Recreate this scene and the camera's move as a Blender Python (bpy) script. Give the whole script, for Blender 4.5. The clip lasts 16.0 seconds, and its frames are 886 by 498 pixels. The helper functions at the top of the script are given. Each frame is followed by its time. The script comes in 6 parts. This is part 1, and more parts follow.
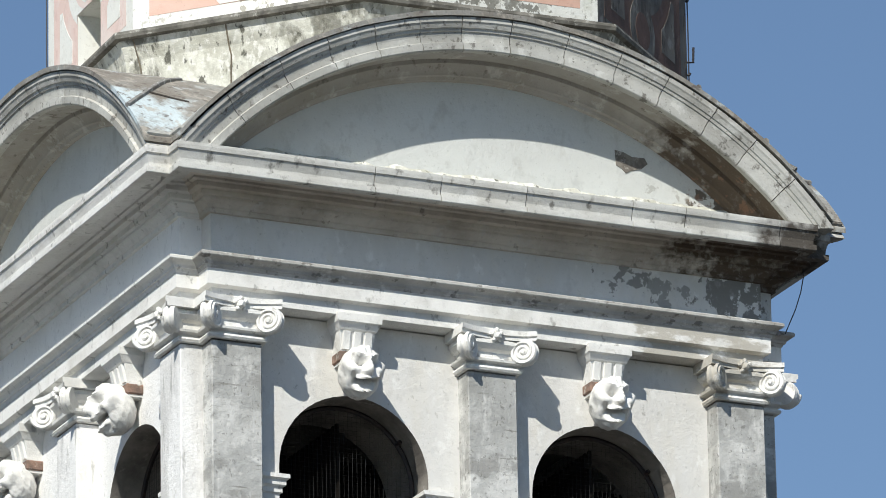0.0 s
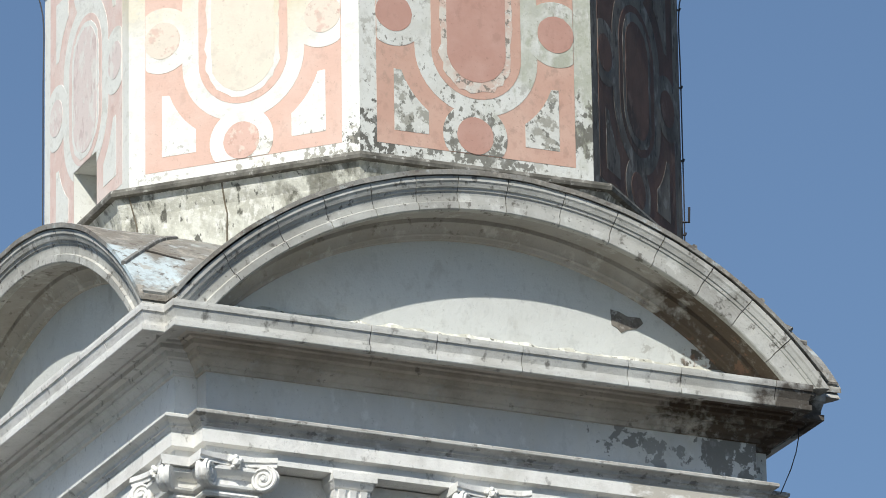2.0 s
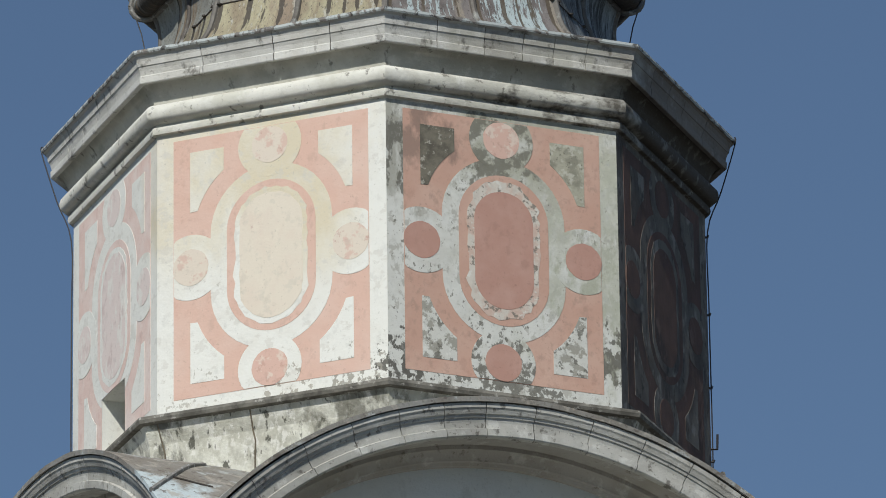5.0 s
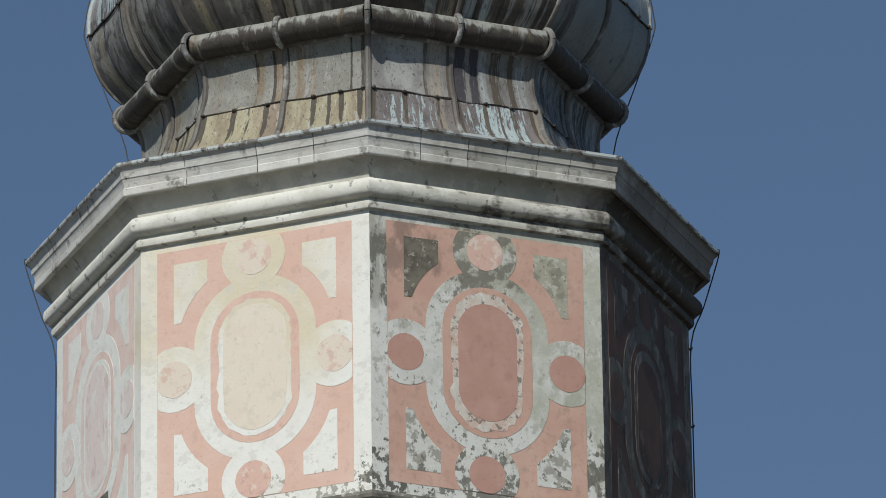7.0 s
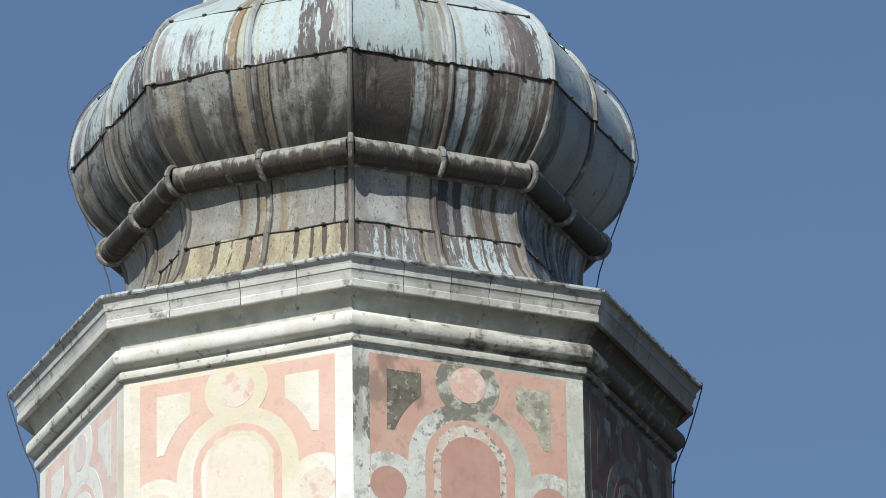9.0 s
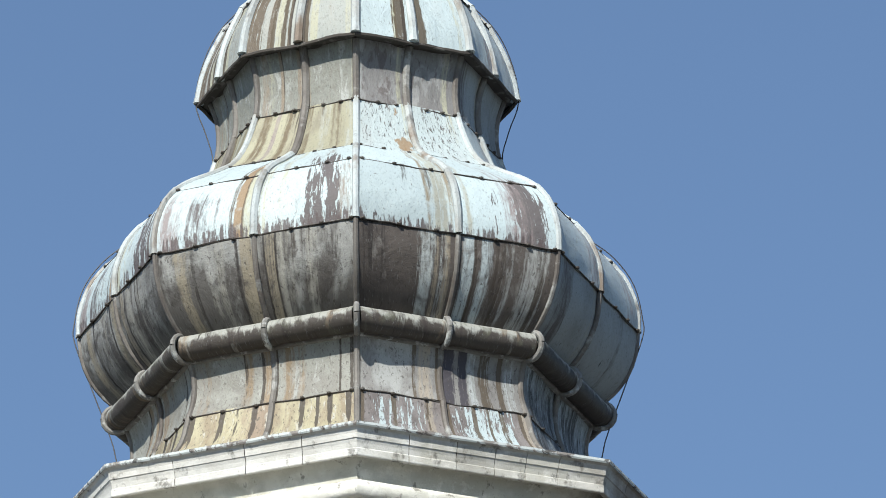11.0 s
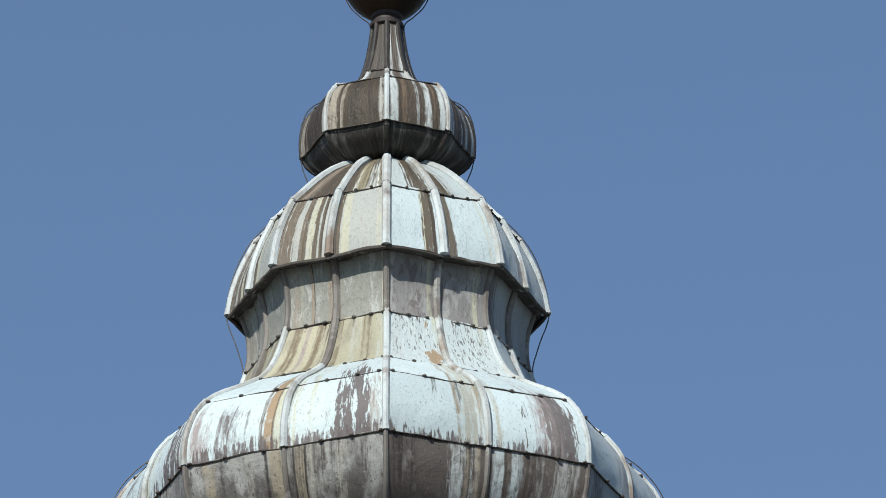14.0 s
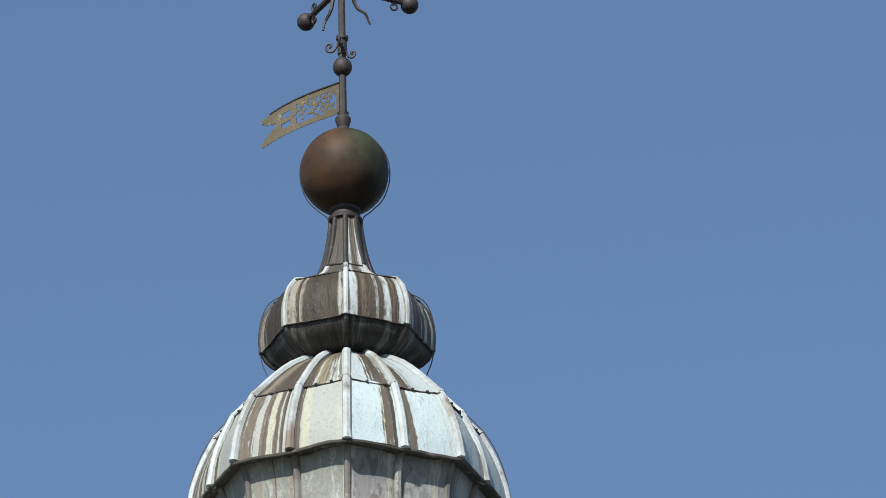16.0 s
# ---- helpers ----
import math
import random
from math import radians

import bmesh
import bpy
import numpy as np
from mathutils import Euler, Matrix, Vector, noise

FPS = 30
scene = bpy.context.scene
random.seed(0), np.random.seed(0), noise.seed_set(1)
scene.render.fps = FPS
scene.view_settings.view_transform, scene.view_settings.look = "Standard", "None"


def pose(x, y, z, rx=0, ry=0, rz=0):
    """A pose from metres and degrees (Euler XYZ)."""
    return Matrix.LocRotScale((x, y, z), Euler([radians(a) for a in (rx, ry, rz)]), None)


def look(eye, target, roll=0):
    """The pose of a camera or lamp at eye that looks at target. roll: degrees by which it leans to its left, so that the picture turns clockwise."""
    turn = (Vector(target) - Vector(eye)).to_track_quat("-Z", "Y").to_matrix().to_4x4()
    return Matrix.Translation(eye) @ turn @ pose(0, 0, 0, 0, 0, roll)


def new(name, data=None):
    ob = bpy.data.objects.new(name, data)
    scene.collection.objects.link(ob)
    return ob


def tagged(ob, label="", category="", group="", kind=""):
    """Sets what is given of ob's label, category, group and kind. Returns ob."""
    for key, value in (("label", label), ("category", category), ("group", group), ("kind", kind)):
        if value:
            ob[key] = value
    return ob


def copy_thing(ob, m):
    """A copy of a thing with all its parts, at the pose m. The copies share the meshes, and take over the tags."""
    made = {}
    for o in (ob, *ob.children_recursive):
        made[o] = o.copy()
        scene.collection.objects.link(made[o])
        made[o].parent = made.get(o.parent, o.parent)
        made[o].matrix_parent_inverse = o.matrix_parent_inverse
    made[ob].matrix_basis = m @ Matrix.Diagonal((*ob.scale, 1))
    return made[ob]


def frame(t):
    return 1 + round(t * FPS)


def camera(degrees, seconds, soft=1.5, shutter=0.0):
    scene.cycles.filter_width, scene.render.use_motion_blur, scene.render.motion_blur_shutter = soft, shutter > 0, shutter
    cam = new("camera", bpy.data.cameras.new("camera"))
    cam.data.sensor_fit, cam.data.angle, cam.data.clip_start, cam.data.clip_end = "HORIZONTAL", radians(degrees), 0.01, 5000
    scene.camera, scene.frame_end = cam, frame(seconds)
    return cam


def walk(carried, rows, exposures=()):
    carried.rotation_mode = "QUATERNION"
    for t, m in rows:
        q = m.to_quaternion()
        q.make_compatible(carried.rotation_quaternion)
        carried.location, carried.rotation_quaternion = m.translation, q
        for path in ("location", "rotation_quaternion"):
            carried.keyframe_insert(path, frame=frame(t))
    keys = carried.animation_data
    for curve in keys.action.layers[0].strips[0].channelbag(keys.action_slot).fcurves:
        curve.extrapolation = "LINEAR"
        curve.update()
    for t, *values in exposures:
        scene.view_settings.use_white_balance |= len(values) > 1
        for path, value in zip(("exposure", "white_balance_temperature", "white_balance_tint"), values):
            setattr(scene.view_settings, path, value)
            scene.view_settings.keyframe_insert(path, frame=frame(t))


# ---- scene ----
cam = camera(6.5, 16.0, soft=0.9)
# A tripod in the square: seconds, yaw to the left, pitch up, roll.
EYE = (0.0, -65.11, 1.6)
TURNS = [
    (0.0, -0.562, 18.913, -1.063),
    (0.5, -0.490, 19.069, -0.756),
    (1.0, -0.449, 19.484, -0.591),
    (1.5, -0.525, 19.809, -0.705),
    (2.0, -0.618, 20.080, -0.916),
    (2.5, -0.677, 20.355, -1.156),
    (3.0, -0.594, 20.708, -1.137),
    (3.5, -0.418, 21.138, -0.862),
    (4.0, -0.386, 21.459, -0.984),
    (6.3, -0.475, 22.174, -0.522),
    (6.5, -0.489, 22.304, -0.771),
    (7.0, -0.565, 22.570, -0.874),
    (7.5, -0.557, 22.814, -0.968),
    (8.0, -0.450, 22.998, -0.794),
    (8.5, -0.425, 23.196, -0.529),
    (9.0, -0.716, 23.543, -0.866),
    (9.2, -0.836, 23.672, -1.079),
    (11.3, -0.674, 24.949, -0.579),
    (11.5, -0.585, 25.056, -0.667),
    (12.0, -0.513, 25.412, -0.634),
    (12.5, -0.556, 25.671, -0.755),
    (13.0, -0.523, 25.882, -0.603),
    (13.5, -0.442, 26.072, -0.372),
    (14.0, -0.454, 26.353, -0.291),
    (14.5, -0.714, 26.660, -0.441),
    (15.0, -0.808, 27.049, -0.468),
    (15.5, -0.820, 27.289, -0.742),
    (16.0, -0.806, 27.768, -1.067),
]

STOPS = [(0.0, 0.15), (1.5, 0.12), (2.5, 0.13), (3.0, 0.0), (3.5, -0.15), (4.0, -0.28), (6.5, -0.45), (7.0, -0.47), (8.0, -0.26), (8.5, -0.16), (9.0, 0.05), (11.5, 0.52), (12.5, 0.45), (13.5, 0.38), (14.0, 0.35), (14.5, 0.35), (15.0, 0.38), (15.5, 0.43), (16.0, 0.48)]


def aim(yaw, pitch, roll):
    y, p = radians(yaw), radians(pitch)
    ahead = Vector((-math.sin(y) * math.cos(p), math.cos(y) * math.cos(p), math.sin(p)))
    return look(EYE, Vector(EYE) + 60 * ahead, roll)


walk(cam, [(t, aim(y, p, r)) for t, y, p, r in TURNS],
     exposures=[(t, s, 6300, 9) for t, s in STOPS])

# ---- world and sun ----
SUN_AZ, SUN_EL = -21.0, 41.0      # degrees: to the left of the way to the camera, above the horizon
to_sun = Vector((math.sin(radians(SUN_AZ)) * math.cos(radians(SUN_EL)), -math.cos(radians(SUN_AZ)) * math.cos(radians(SUN_EL)), math.sin(radians(SUN_EL))))
world = bpy.data.worlds.new("sky")
scene.world = world
world.use_nodes = True
wn = world.node_tree.nodes
sky = wn.new("ShaderNodeTexSky")
sky.sky_type, sky.sun_disc = "NISHITA", False
sky.sun_elevation, sky.sun_rotation = radians(SUN_EL), math.atan2(to_sun.x, to_sun.y)
sky.altitude, sky.air_density, sky.dust_density, sky.ozone_density = 200, 1.0, 0.1, 2.5
world.node_tree.links.new(sky.outputs[0], wn["Background"].inputs[0])
wn["Background"].inputs[1].default_value = 0.088
sun = new("sun", bpy.data.lights.new("sun", "SUN"))
sun.data.energy, sun.data.angle, sun.data.color = 5.0, radians(0.53), (1.0, 0.95, 0.85)
sun.matrix_world = look(to_sun * 100, (0, 0, 0))


# ---- materials ----
def surface(name, color, layers=(), rough=0.85, metal=0.0, bump=(), islands=0.0, by_uv=False, across=1.0):
    """A node material. layers: (colour, noise scale xyz, from, to, amount, detail) laid over one another by world place;
    a seventh item (x, y, z, radius) keeps a layer near a place, or ("run", ...) to shares of a side and heights,
    an eighth (scale, from, to) to patches. bump: (scale, strength, metres) pairs."""
    m = bpy.data.materials.new(name)
    m.use_nodes = True
    nt = m.node_tree
    n, link = nt.nodes, nt.links.new
    b = n["Principled BSDF"]
    b.inputs["Roughness"].default_value, b.inputs["Metallic"].default_value = rough, metal
    geo = n.new("ShaderNodeNewGeometry")
    place = geo.outputs["Position"]
    along = place
    if by_uv:
        along = n.new("ShaderNodeTexCoord").outputs["UV"]

    def grain(scale, detail=6.0, offset=0.0):
        mp = n.new("ShaderNodeMapping")
        mp.inputs["Scale"].default_value = (scale[0], scale[2], 1.0) if by_uv else scale
        mp.inputs["Location"].default_value = (offset, offset * 1.7, offset * 0.6)
        link(along, mp.inputs["Vector"])
        t = n.new("ShaderNodeTexNoise")
        t.inputs["Scale"].default_value, t.inputs["Detail"].default_value, t.inputs["Roughness"].default_value = 1.0, detail, 0.62
        link(mp.outputs[0], t.inputs["Vector"])
        t.inputs["Distortion"].default_value = 0.5 if by_uv else 0.0
        return t.outputs["Fac"]

    rgb = n.new("ShaderNodeRGB")
    rgb.outputs[0].default_value = (*color, 1)
    last = rgb.outputs[0]
    specks = () if by_uv else ((tuple(0.5 * v for v in color), (32, 32, 32), 0.62, 0.68, 0.35, 9), (tuple(0.72 * v for v in color), (11, 11, 8), 0.56, 0.66, 0.35, 9))
    for k, layer in enumerate([*layers, *specks]):
        c, scale, lo, hi, amount, detail = layer[:6]
        rng = n.new("ShaderNodeMapRange")
        height = grain(scale, detail, 3.1 * k + len(name))
        if by_uv and scale[0] > 4 * scale[2]:
            # long runs are frayed by flecks
            blend = n.new("ShaderNodeMix")
            blend.inputs["Factor"].default_value = 0.36 if len(layer) > 6 and layer[6] and layer[6][0] == "run" else 0.22
            link(height, blend.inputs[2]), link(grain((32 * across, 32, 9), 5.0, 2.3 * k + 0.9), blend.inputs[3])
            height = blend.outputs[0]
        if len(layer) > 6 and layer[6] and layer[6][0] == "run":
            # stains and shade tones gather at certain shares of a side and at certain heights
            sep = n.new("ShaderNodeSeparateXYZ")
            link(along, sep.inputs[0])
            dens = None
            for axis, stops_ in ((0, layer[6][1]), (1, layer[6][2])):
                if not stops_:
                    continue
                a0, a1 = (0.0, SIDE_W) if axis == 0 else (stops_[0][0], stops_[-1][0])
                unit = n.new("ShaderNodeMapRange")
                unit.clamp = False
                link(sep.outputs[axis], unit.inputs["Value"])
                unit.inputs["From Min"].default_value, unit.inputs["From Max"].default_value = a0, a1
                share = unit.outputs[0]
                if axis == 0:
                    fr = n.new("ShaderNodeMath")
                    fr.operation = "FRACT"
                    link(share, fr.inputs[0])
                    share = fr.outputs[0]
                ramp = n.new("ShaderNodeValToRGB")
                pts_ = [(q if axis == 0 else (q - a0) / (a1 - a0), d) for q, d in stops_]
                for i, (q, d) in enumerate(pts_):
                    el = ramp.color_ramp.elements[i] if i < 2 else ramp.color_ramp.elements.new(min(1.0, max(0.0, q)))
                    el.position, el.color = min(1.0, max(0.0, q)), (d, d, d, 1)
                link(share, ramp.inputs[0])
                if dens is None:
                    dens = ramp.outputs[0]
                else:
                    both = n.new("ShaderNodeMath")
                    both.operation = "MULTIPLY"
                    link(dens, both.inputs[0]), link(ramp.outputs[0], both.inputs[1])
                    dens = both.outputs[0]
            add = n.new("ShaderNodeMath")
            add.operation = "MULTIPLY_ADD"
            link(dens, add.inputs[0]), link(height, add.inputs[2])
            add.inputs[1].default_value = 0.3
            height = add.outputs[0]
        bound = None
        if len(layer) > 6 and layer[6] and layer[6][0] != "run":
            # the stain thins out and frays towards its radius
            x, y, z, rad = layer[6]
            d = n.new("ShaderNodeVectorMath")
            d.operation = "DISTANCE"
            link(place, d.inputs[0])
            d.inputs[1].default_value = (x, y, z)
            fall, bound = n.new("ShaderNodeMapRange"), n.new("ShaderNodeMapRange")
            link(d.outputs["Value"], fall.inputs["Value"]), link(d.outputs["Value"], bound.inputs["Value"])
            fall.inputs["From Min"].default_value, fall.inputs["From Max"].default_value = rad * 1.15, rad * 0.4
            fall.inputs["To Min"].default_value, fall.inputs["To Max"].default_value = -0.25, 0.0
            bound.inputs["From Min"].default_value, bound.inputs["From Max"].default_value = rad * 1.15, rad * 0.9
            add = n.new("ShaderNodeMath")
            add.operation = "ADD"
            link(height, add.inputs[0]), link(fall.outputs[0], add.inputs[1])
            height = add.outputs[0]
        link(height, rng.inputs["Value"])
        rng.inputs["From Min"].default_value, rng.inputs["From Max"].default_value, rng.inputs["To Max"].default_value = lo, hi, amount
        fac = rng.outputs[0]
        if bound:
            mul = n.new("ShaderNodeMath")
            mul.operation = "MULTIPLY"
            link(fac, mul.inputs[0]), link(bound.outputs[0], mul.inputs[1])
            fac = mul.outputs[0]
        if len(layer) > 7:
            ps, plo, phi = layer[7]
            rng2 = n.new("ShaderNodeMapRange")
            link(grain((ps,) * 3, 3.0, 5.3 * k + 1.7), rng2.inputs["Value"])
            rng2.inputs["From Min"].default_value, rng2.inputs["From Max"].default_value = plo, phi
            mul = n.new("ShaderNodeMath")
            mul.operation = "MULTIPLY"
            link(fac, mul.inputs[0]), link(rng2.outputs[0], mul.inputs[1])
            fac = mul.outputs[0]
        mix = n.new("ShaderNodeMix")
        mix.data_type = "RGBA"
        link(fac, mix.inputs["Factor"]), link(last, mix.inputs[6])
        mix.inputs[7].default_value = (*c, 1)
        last = mix.outputs[2]
    if islands:
        info = n.new("ShaderNodeObjectInfo")
        rng = n.new("ShaderNodeMapRange")
        link(info.outputs["Random"], rng.inputs["Value"])
        rng.inputs["To Min"].default_value, rng.inputs["To Max"].default_value = 1 - islands, 1 + islands * 0.4
        mul = n.new("ShaderNodeVectorMath")
        mul.operation = "SCALE"
        link(last, mul.inputs[0]), link(rng.outputs[0], mul.inputs["Scale"])
        last = mul.outputs[0]
    link(last, b.inputs["Base Color"])
    normal = None
    for scale, strength, dist in bump:
        bp = n.new("ShaderNodeBump")
        bp.inputs["Strength"].default_value, bp.inputs["Distance"].default_value = strength, dist
        link(grain((scale,) * 3, 8.0, 11.0), bp.inputs["Height"])
        if normal:
            link(normal, bp.inputs["Normal"])
        normal = bp.outputs[0]
    if normal:
        link(normal, b.inputs["Normal"])
    return m


GRIT = ((70, 0.4, 0.004), (30, 0.5, 0.010), (4, 0.4, 0.035))
wall_white = surface("wall_white", (0.66, 0.65, 0.625), [
    ((0.48, 0.47, 0.445), (0.9, 0.9, 0.5), 0.42, 0.68, 0.6, 6), ((0.60, 0.57, 0.50), (4, 4, 1.2), 0.5, 0.72, 0.5, 7),
    ((0.80, 0.80, 0.78), (8, 8, 5), 0.58, 0.68, 0.5, 7),
    ((0.22, 0.21, 0.195), (6, 6, 5.5), 0.49, 0.51, 0.88, 9, (2.14, -2.05, 22.93, 0.36)), ((0.24, 0.23, 0.21), (7, 7, 6), 0.51, 0.53, 0.8, 9, (2.55, -1.88, 22.80, 0.36)), ((0.17, 0.16, 0.145), (5, 5, 4.5), 0.45, 0.475, 0.9, 9, (3.14, -1.62, 22.86, 0.52)),
    ((0.24, 0.23, 0.21), (7, 7, 6), 0.60, 0.66, 0.6, 8, (2.2, -1.9, 21.9, 0.5)),
    ((0.26, 0.25, 0.22), (15, 15, 11), 0.64, 0.70, 0.45, 8)], bump=GRIT)
# cleaner plaster of the left side, its bounced light put into the colour too
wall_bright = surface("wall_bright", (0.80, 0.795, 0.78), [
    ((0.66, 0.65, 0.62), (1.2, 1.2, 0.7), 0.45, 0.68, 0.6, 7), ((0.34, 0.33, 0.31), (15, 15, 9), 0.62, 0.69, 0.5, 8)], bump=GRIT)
# darker than the wall: grime, and the recess's shade put into the colour
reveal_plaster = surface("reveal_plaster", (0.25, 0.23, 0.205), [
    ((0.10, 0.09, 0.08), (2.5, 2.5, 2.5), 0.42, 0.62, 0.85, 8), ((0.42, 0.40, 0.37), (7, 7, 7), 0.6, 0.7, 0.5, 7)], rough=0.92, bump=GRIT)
pilaster_grey = surface("pilaster_grey", (0.44, 0.44, 0.425), [
    ((0.64, 0.635, 0.61), (1.2, 1.2, 2.4), 0.50, 0.54, 0.8, 9), ((0.27, 0.265, 0.25), (1.6, 1.6, 3.2), 0.54, 0.58, 0.75, 9),     ((0.27, 0.27, 0.255), (1.8, 1.8, 1.1), 0.42, 0.62, 0.8, 9), ((0.66, 0.655, 0.63), (6, 6, 2.5), 0.54, 0.68, 0.75, 9),
    ((0.15, 0.145, 0.125), (3, 3, 34), 0.63, 0.68, 0.6, 9), ((0.12, 0.115, 0.10), (26, 26, 20), 0.59, 0.66, 0.6, 9)], rough=0.92, bump=((30, 0.6, 0.01), (5, 0.45, 0.03)))
# pale copy for the left side, its brighter light put into the colour
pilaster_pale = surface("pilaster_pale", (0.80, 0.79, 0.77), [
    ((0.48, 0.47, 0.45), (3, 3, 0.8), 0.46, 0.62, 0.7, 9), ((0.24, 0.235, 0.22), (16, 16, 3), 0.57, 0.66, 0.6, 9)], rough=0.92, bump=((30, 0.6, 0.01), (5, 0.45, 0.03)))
stone_white = surface("stone_white", (0.74, 0.73, 0.70), [
    ((0.48, 0.47, 0.43), (2.5, 2.5, 2.5), 0.48, 0.70, 0.65, 8), ((0.78, 0.78, 0.75), (8, 8, 5), 0.55, 0.65, 0.5, 7), ((0.17, 0.16, 0.14), (9, 9, 6), 0.60, 0.68, 0.6, 9),
    ((0.40, 0.37, 0.31), (2.2, 2.2, 5), 0.40, 0.47, 0.8, 8, (2.8, -1.85, 22.42, 0.85)),
    ((0.10, 0.082, 0.065), (2.0, 2.0, 3.0), 0.20, 0.42, 0.9, 9, (2.9, -0.7, 28.1, 1.75)),
    ((0.10, 0.09, 0.075), (5, 5, 8), 0.50, 0.62, 0.8, 9, (1.6, -2.4, 28.1, 1.3))], rough=0.9, bump=GRIT)
# cove stone, greyer because the cornice's shadow on it is put into the colour
drum_stone = surface("drum_stone", (0.53, 0.52, 0.46), [
    ((0.36, 0.35, 0.30), (4, 4, 7), 0.30, 0.52, 0.75, 9, (1.35, -2.6, 28.3, 1.35)), ((0.36, 0.35, 0.30), (2.4, 2.4, 2.4), 0.44, 0.62, 0.8, 9), ((0.60, 0.595, 0.54), (6, 6, 5), 0.56, 0.64, 0.6, 8), ((0.12, 0.11, 0.095), (9, 9, 5), 0.60, 0.67, 0.75, 9),
    ((0.06, 0.047, 0.035), (2.0, 2.0, 3.0), 0.16, 0.38, 0.94, 9, (2.9, -0.7, 28.1, 1.75))], rough=0.92, bump=GRIT)
drum_moulding = surface("drum_moulding", (0.70, 0.69, 0.63), [
    ((0.36, 0.35, 0.30), (4, 4, 7), 0.30, 0.52, 0.75, 9, (1.35, -2.6, 28.3, 1.35)), ((0.54, 0.53, 0.46), (2.6, 2.6, 3), 0.44, 0.62, 0.75, 9), ((0.70, 0.695, 0.65), (7, 7, 5), 0.55, 0.63, 0.6, 8), ((0.13, 0.12, 0.10), (10, 10, 8), 0.59, 0.65, 0.75, 9),
    ((0.06, 0.047, 0.035), (2.0, 2.0, 3.0), 0.16, 0.38, 0.94, 9, (2.9, -0.7, 28.1, 1.75)), ((0.075, 0.066, 0.052), (4, 4, 8), 0.47, 0.59, 0.85, 9, (1.6, -2.4, 28.1, 1.3))], rough=0.92, bump=GRIT)
cornice_stone = surface("cornice_stone", (0.62, 0.615, 0.58), [
    ((0.36, 0.35, 0.30), (4, 4, 7), 0.30, 0.52, 0.75, 9, (1.35, -2.6, 28.3, 1.35)), ((0.40, 0.385, 0.345), (1.6, 1.6, 1.6), 0.42, 0.66, 0.65, 9), ((0.66, 0.66, 0.63), (5, 5, 5), 0.56, 0.66, 0.6, 8), ((0.09, 0.083, 0.07), (8, 8, 6), 0.57, 0.67, 0.75, 9),
    ((0.05, 0.038, 0.027), (2.2, 2.2, 2.2), 0.32, 0.48, 0.93, 9, (4.0, -1.72, 23.1, 0.85)), ((0.055, 0.042, 0.03), (3, 3, 3), 0.32, 0.44, 0.93, 9, (3.0, -1.33, 23.98, 0.62)), ((0.06, 0.046, 0.033), (3, 3, 3), 0.30, 0.42, 0.93, 9, (3.06, -1.48, 23.78, 0.64)),
    ((0.21, 0.18, 0.155), (2.0, 2.0, 2.0), 0.20, 0.42, 0.85, 9, (2.95, -0.7, 28.3, 1.8))], rough=0.92, bump=GRIT, islands=0.14)
# greyer crown: dirt, with the shade of its undercut put into the colour
crown_stone = surface("crown_stone", (0.50, 0.49, 0.465), [
    ((0.30, 0.285, 0.26), (2.2, 2.2, 3), 0.40, 0.62, 0.8, 9), ((0.66, 0.655, 0.63), (6, 6, 9), 0.56, 0.64, 0.7, 9), ((0.12, 0.11, 0.095), (9, 9, 14), 0.56, 0.64, 0.75, 9)], rough=0.92, bump=GRIT)
arch_grey = surface("arch_grey", (0.49, 0.485, 0.45), [
    ((0.33, 0.32, 0.29), (1.8, 1.8, 1.8), 0.42, 0.62, 0.75, 9), ((0.62, 0.62, 0.585), (5, 5, 5), 0.56, 0.64, 0.7, 9), ((0.11, 0.10, 0.085), (10, 10, 9), 0.58, 0.645, 0.8, 9), ((0.16, 0.15, 0.13), (28, 28, 28), 0.62, 0.66, 0.7, 9)], rough=0.92, bump=GRIT, islands=0.16)
# tone of the bed mouldings; shading under the cornice is put into it
bed_stone = surface("bed_stone", (0.60, 0.555, 0.485), [
    ((0.36, 0.32, 0.265), (1.8, 1.8, 1.8), 0.40, 0.62, 0.8, 9), ((0.56, 0.55, 0.52), (6, 6, 6), 0.56, 0.66, 0.6, 8), ((0.10, 0.08, 0.06), (9, 9, 7), 0.60, 0.68, 0.6, 9),
    ((0.05, 0.038, 0.027), (2.2, 2.2, 2.2), 0.34, 0.50, 0.92, 9, (3.75, -1.7, 23.1, 0.9)), ((0.085, 0.062, 0.043), (5, 5, 5), 0.26, 0.40, 0.97, 9, (3.16, -1.70, 23.70, 0.95)), ((0.20, 0.115, 0.075), (9, 9, 9), 0.56, 0.62, 0.8, 9, (3.05, -1.7, 23.78, 0.6))], rough=0.92, bump=GRIT)
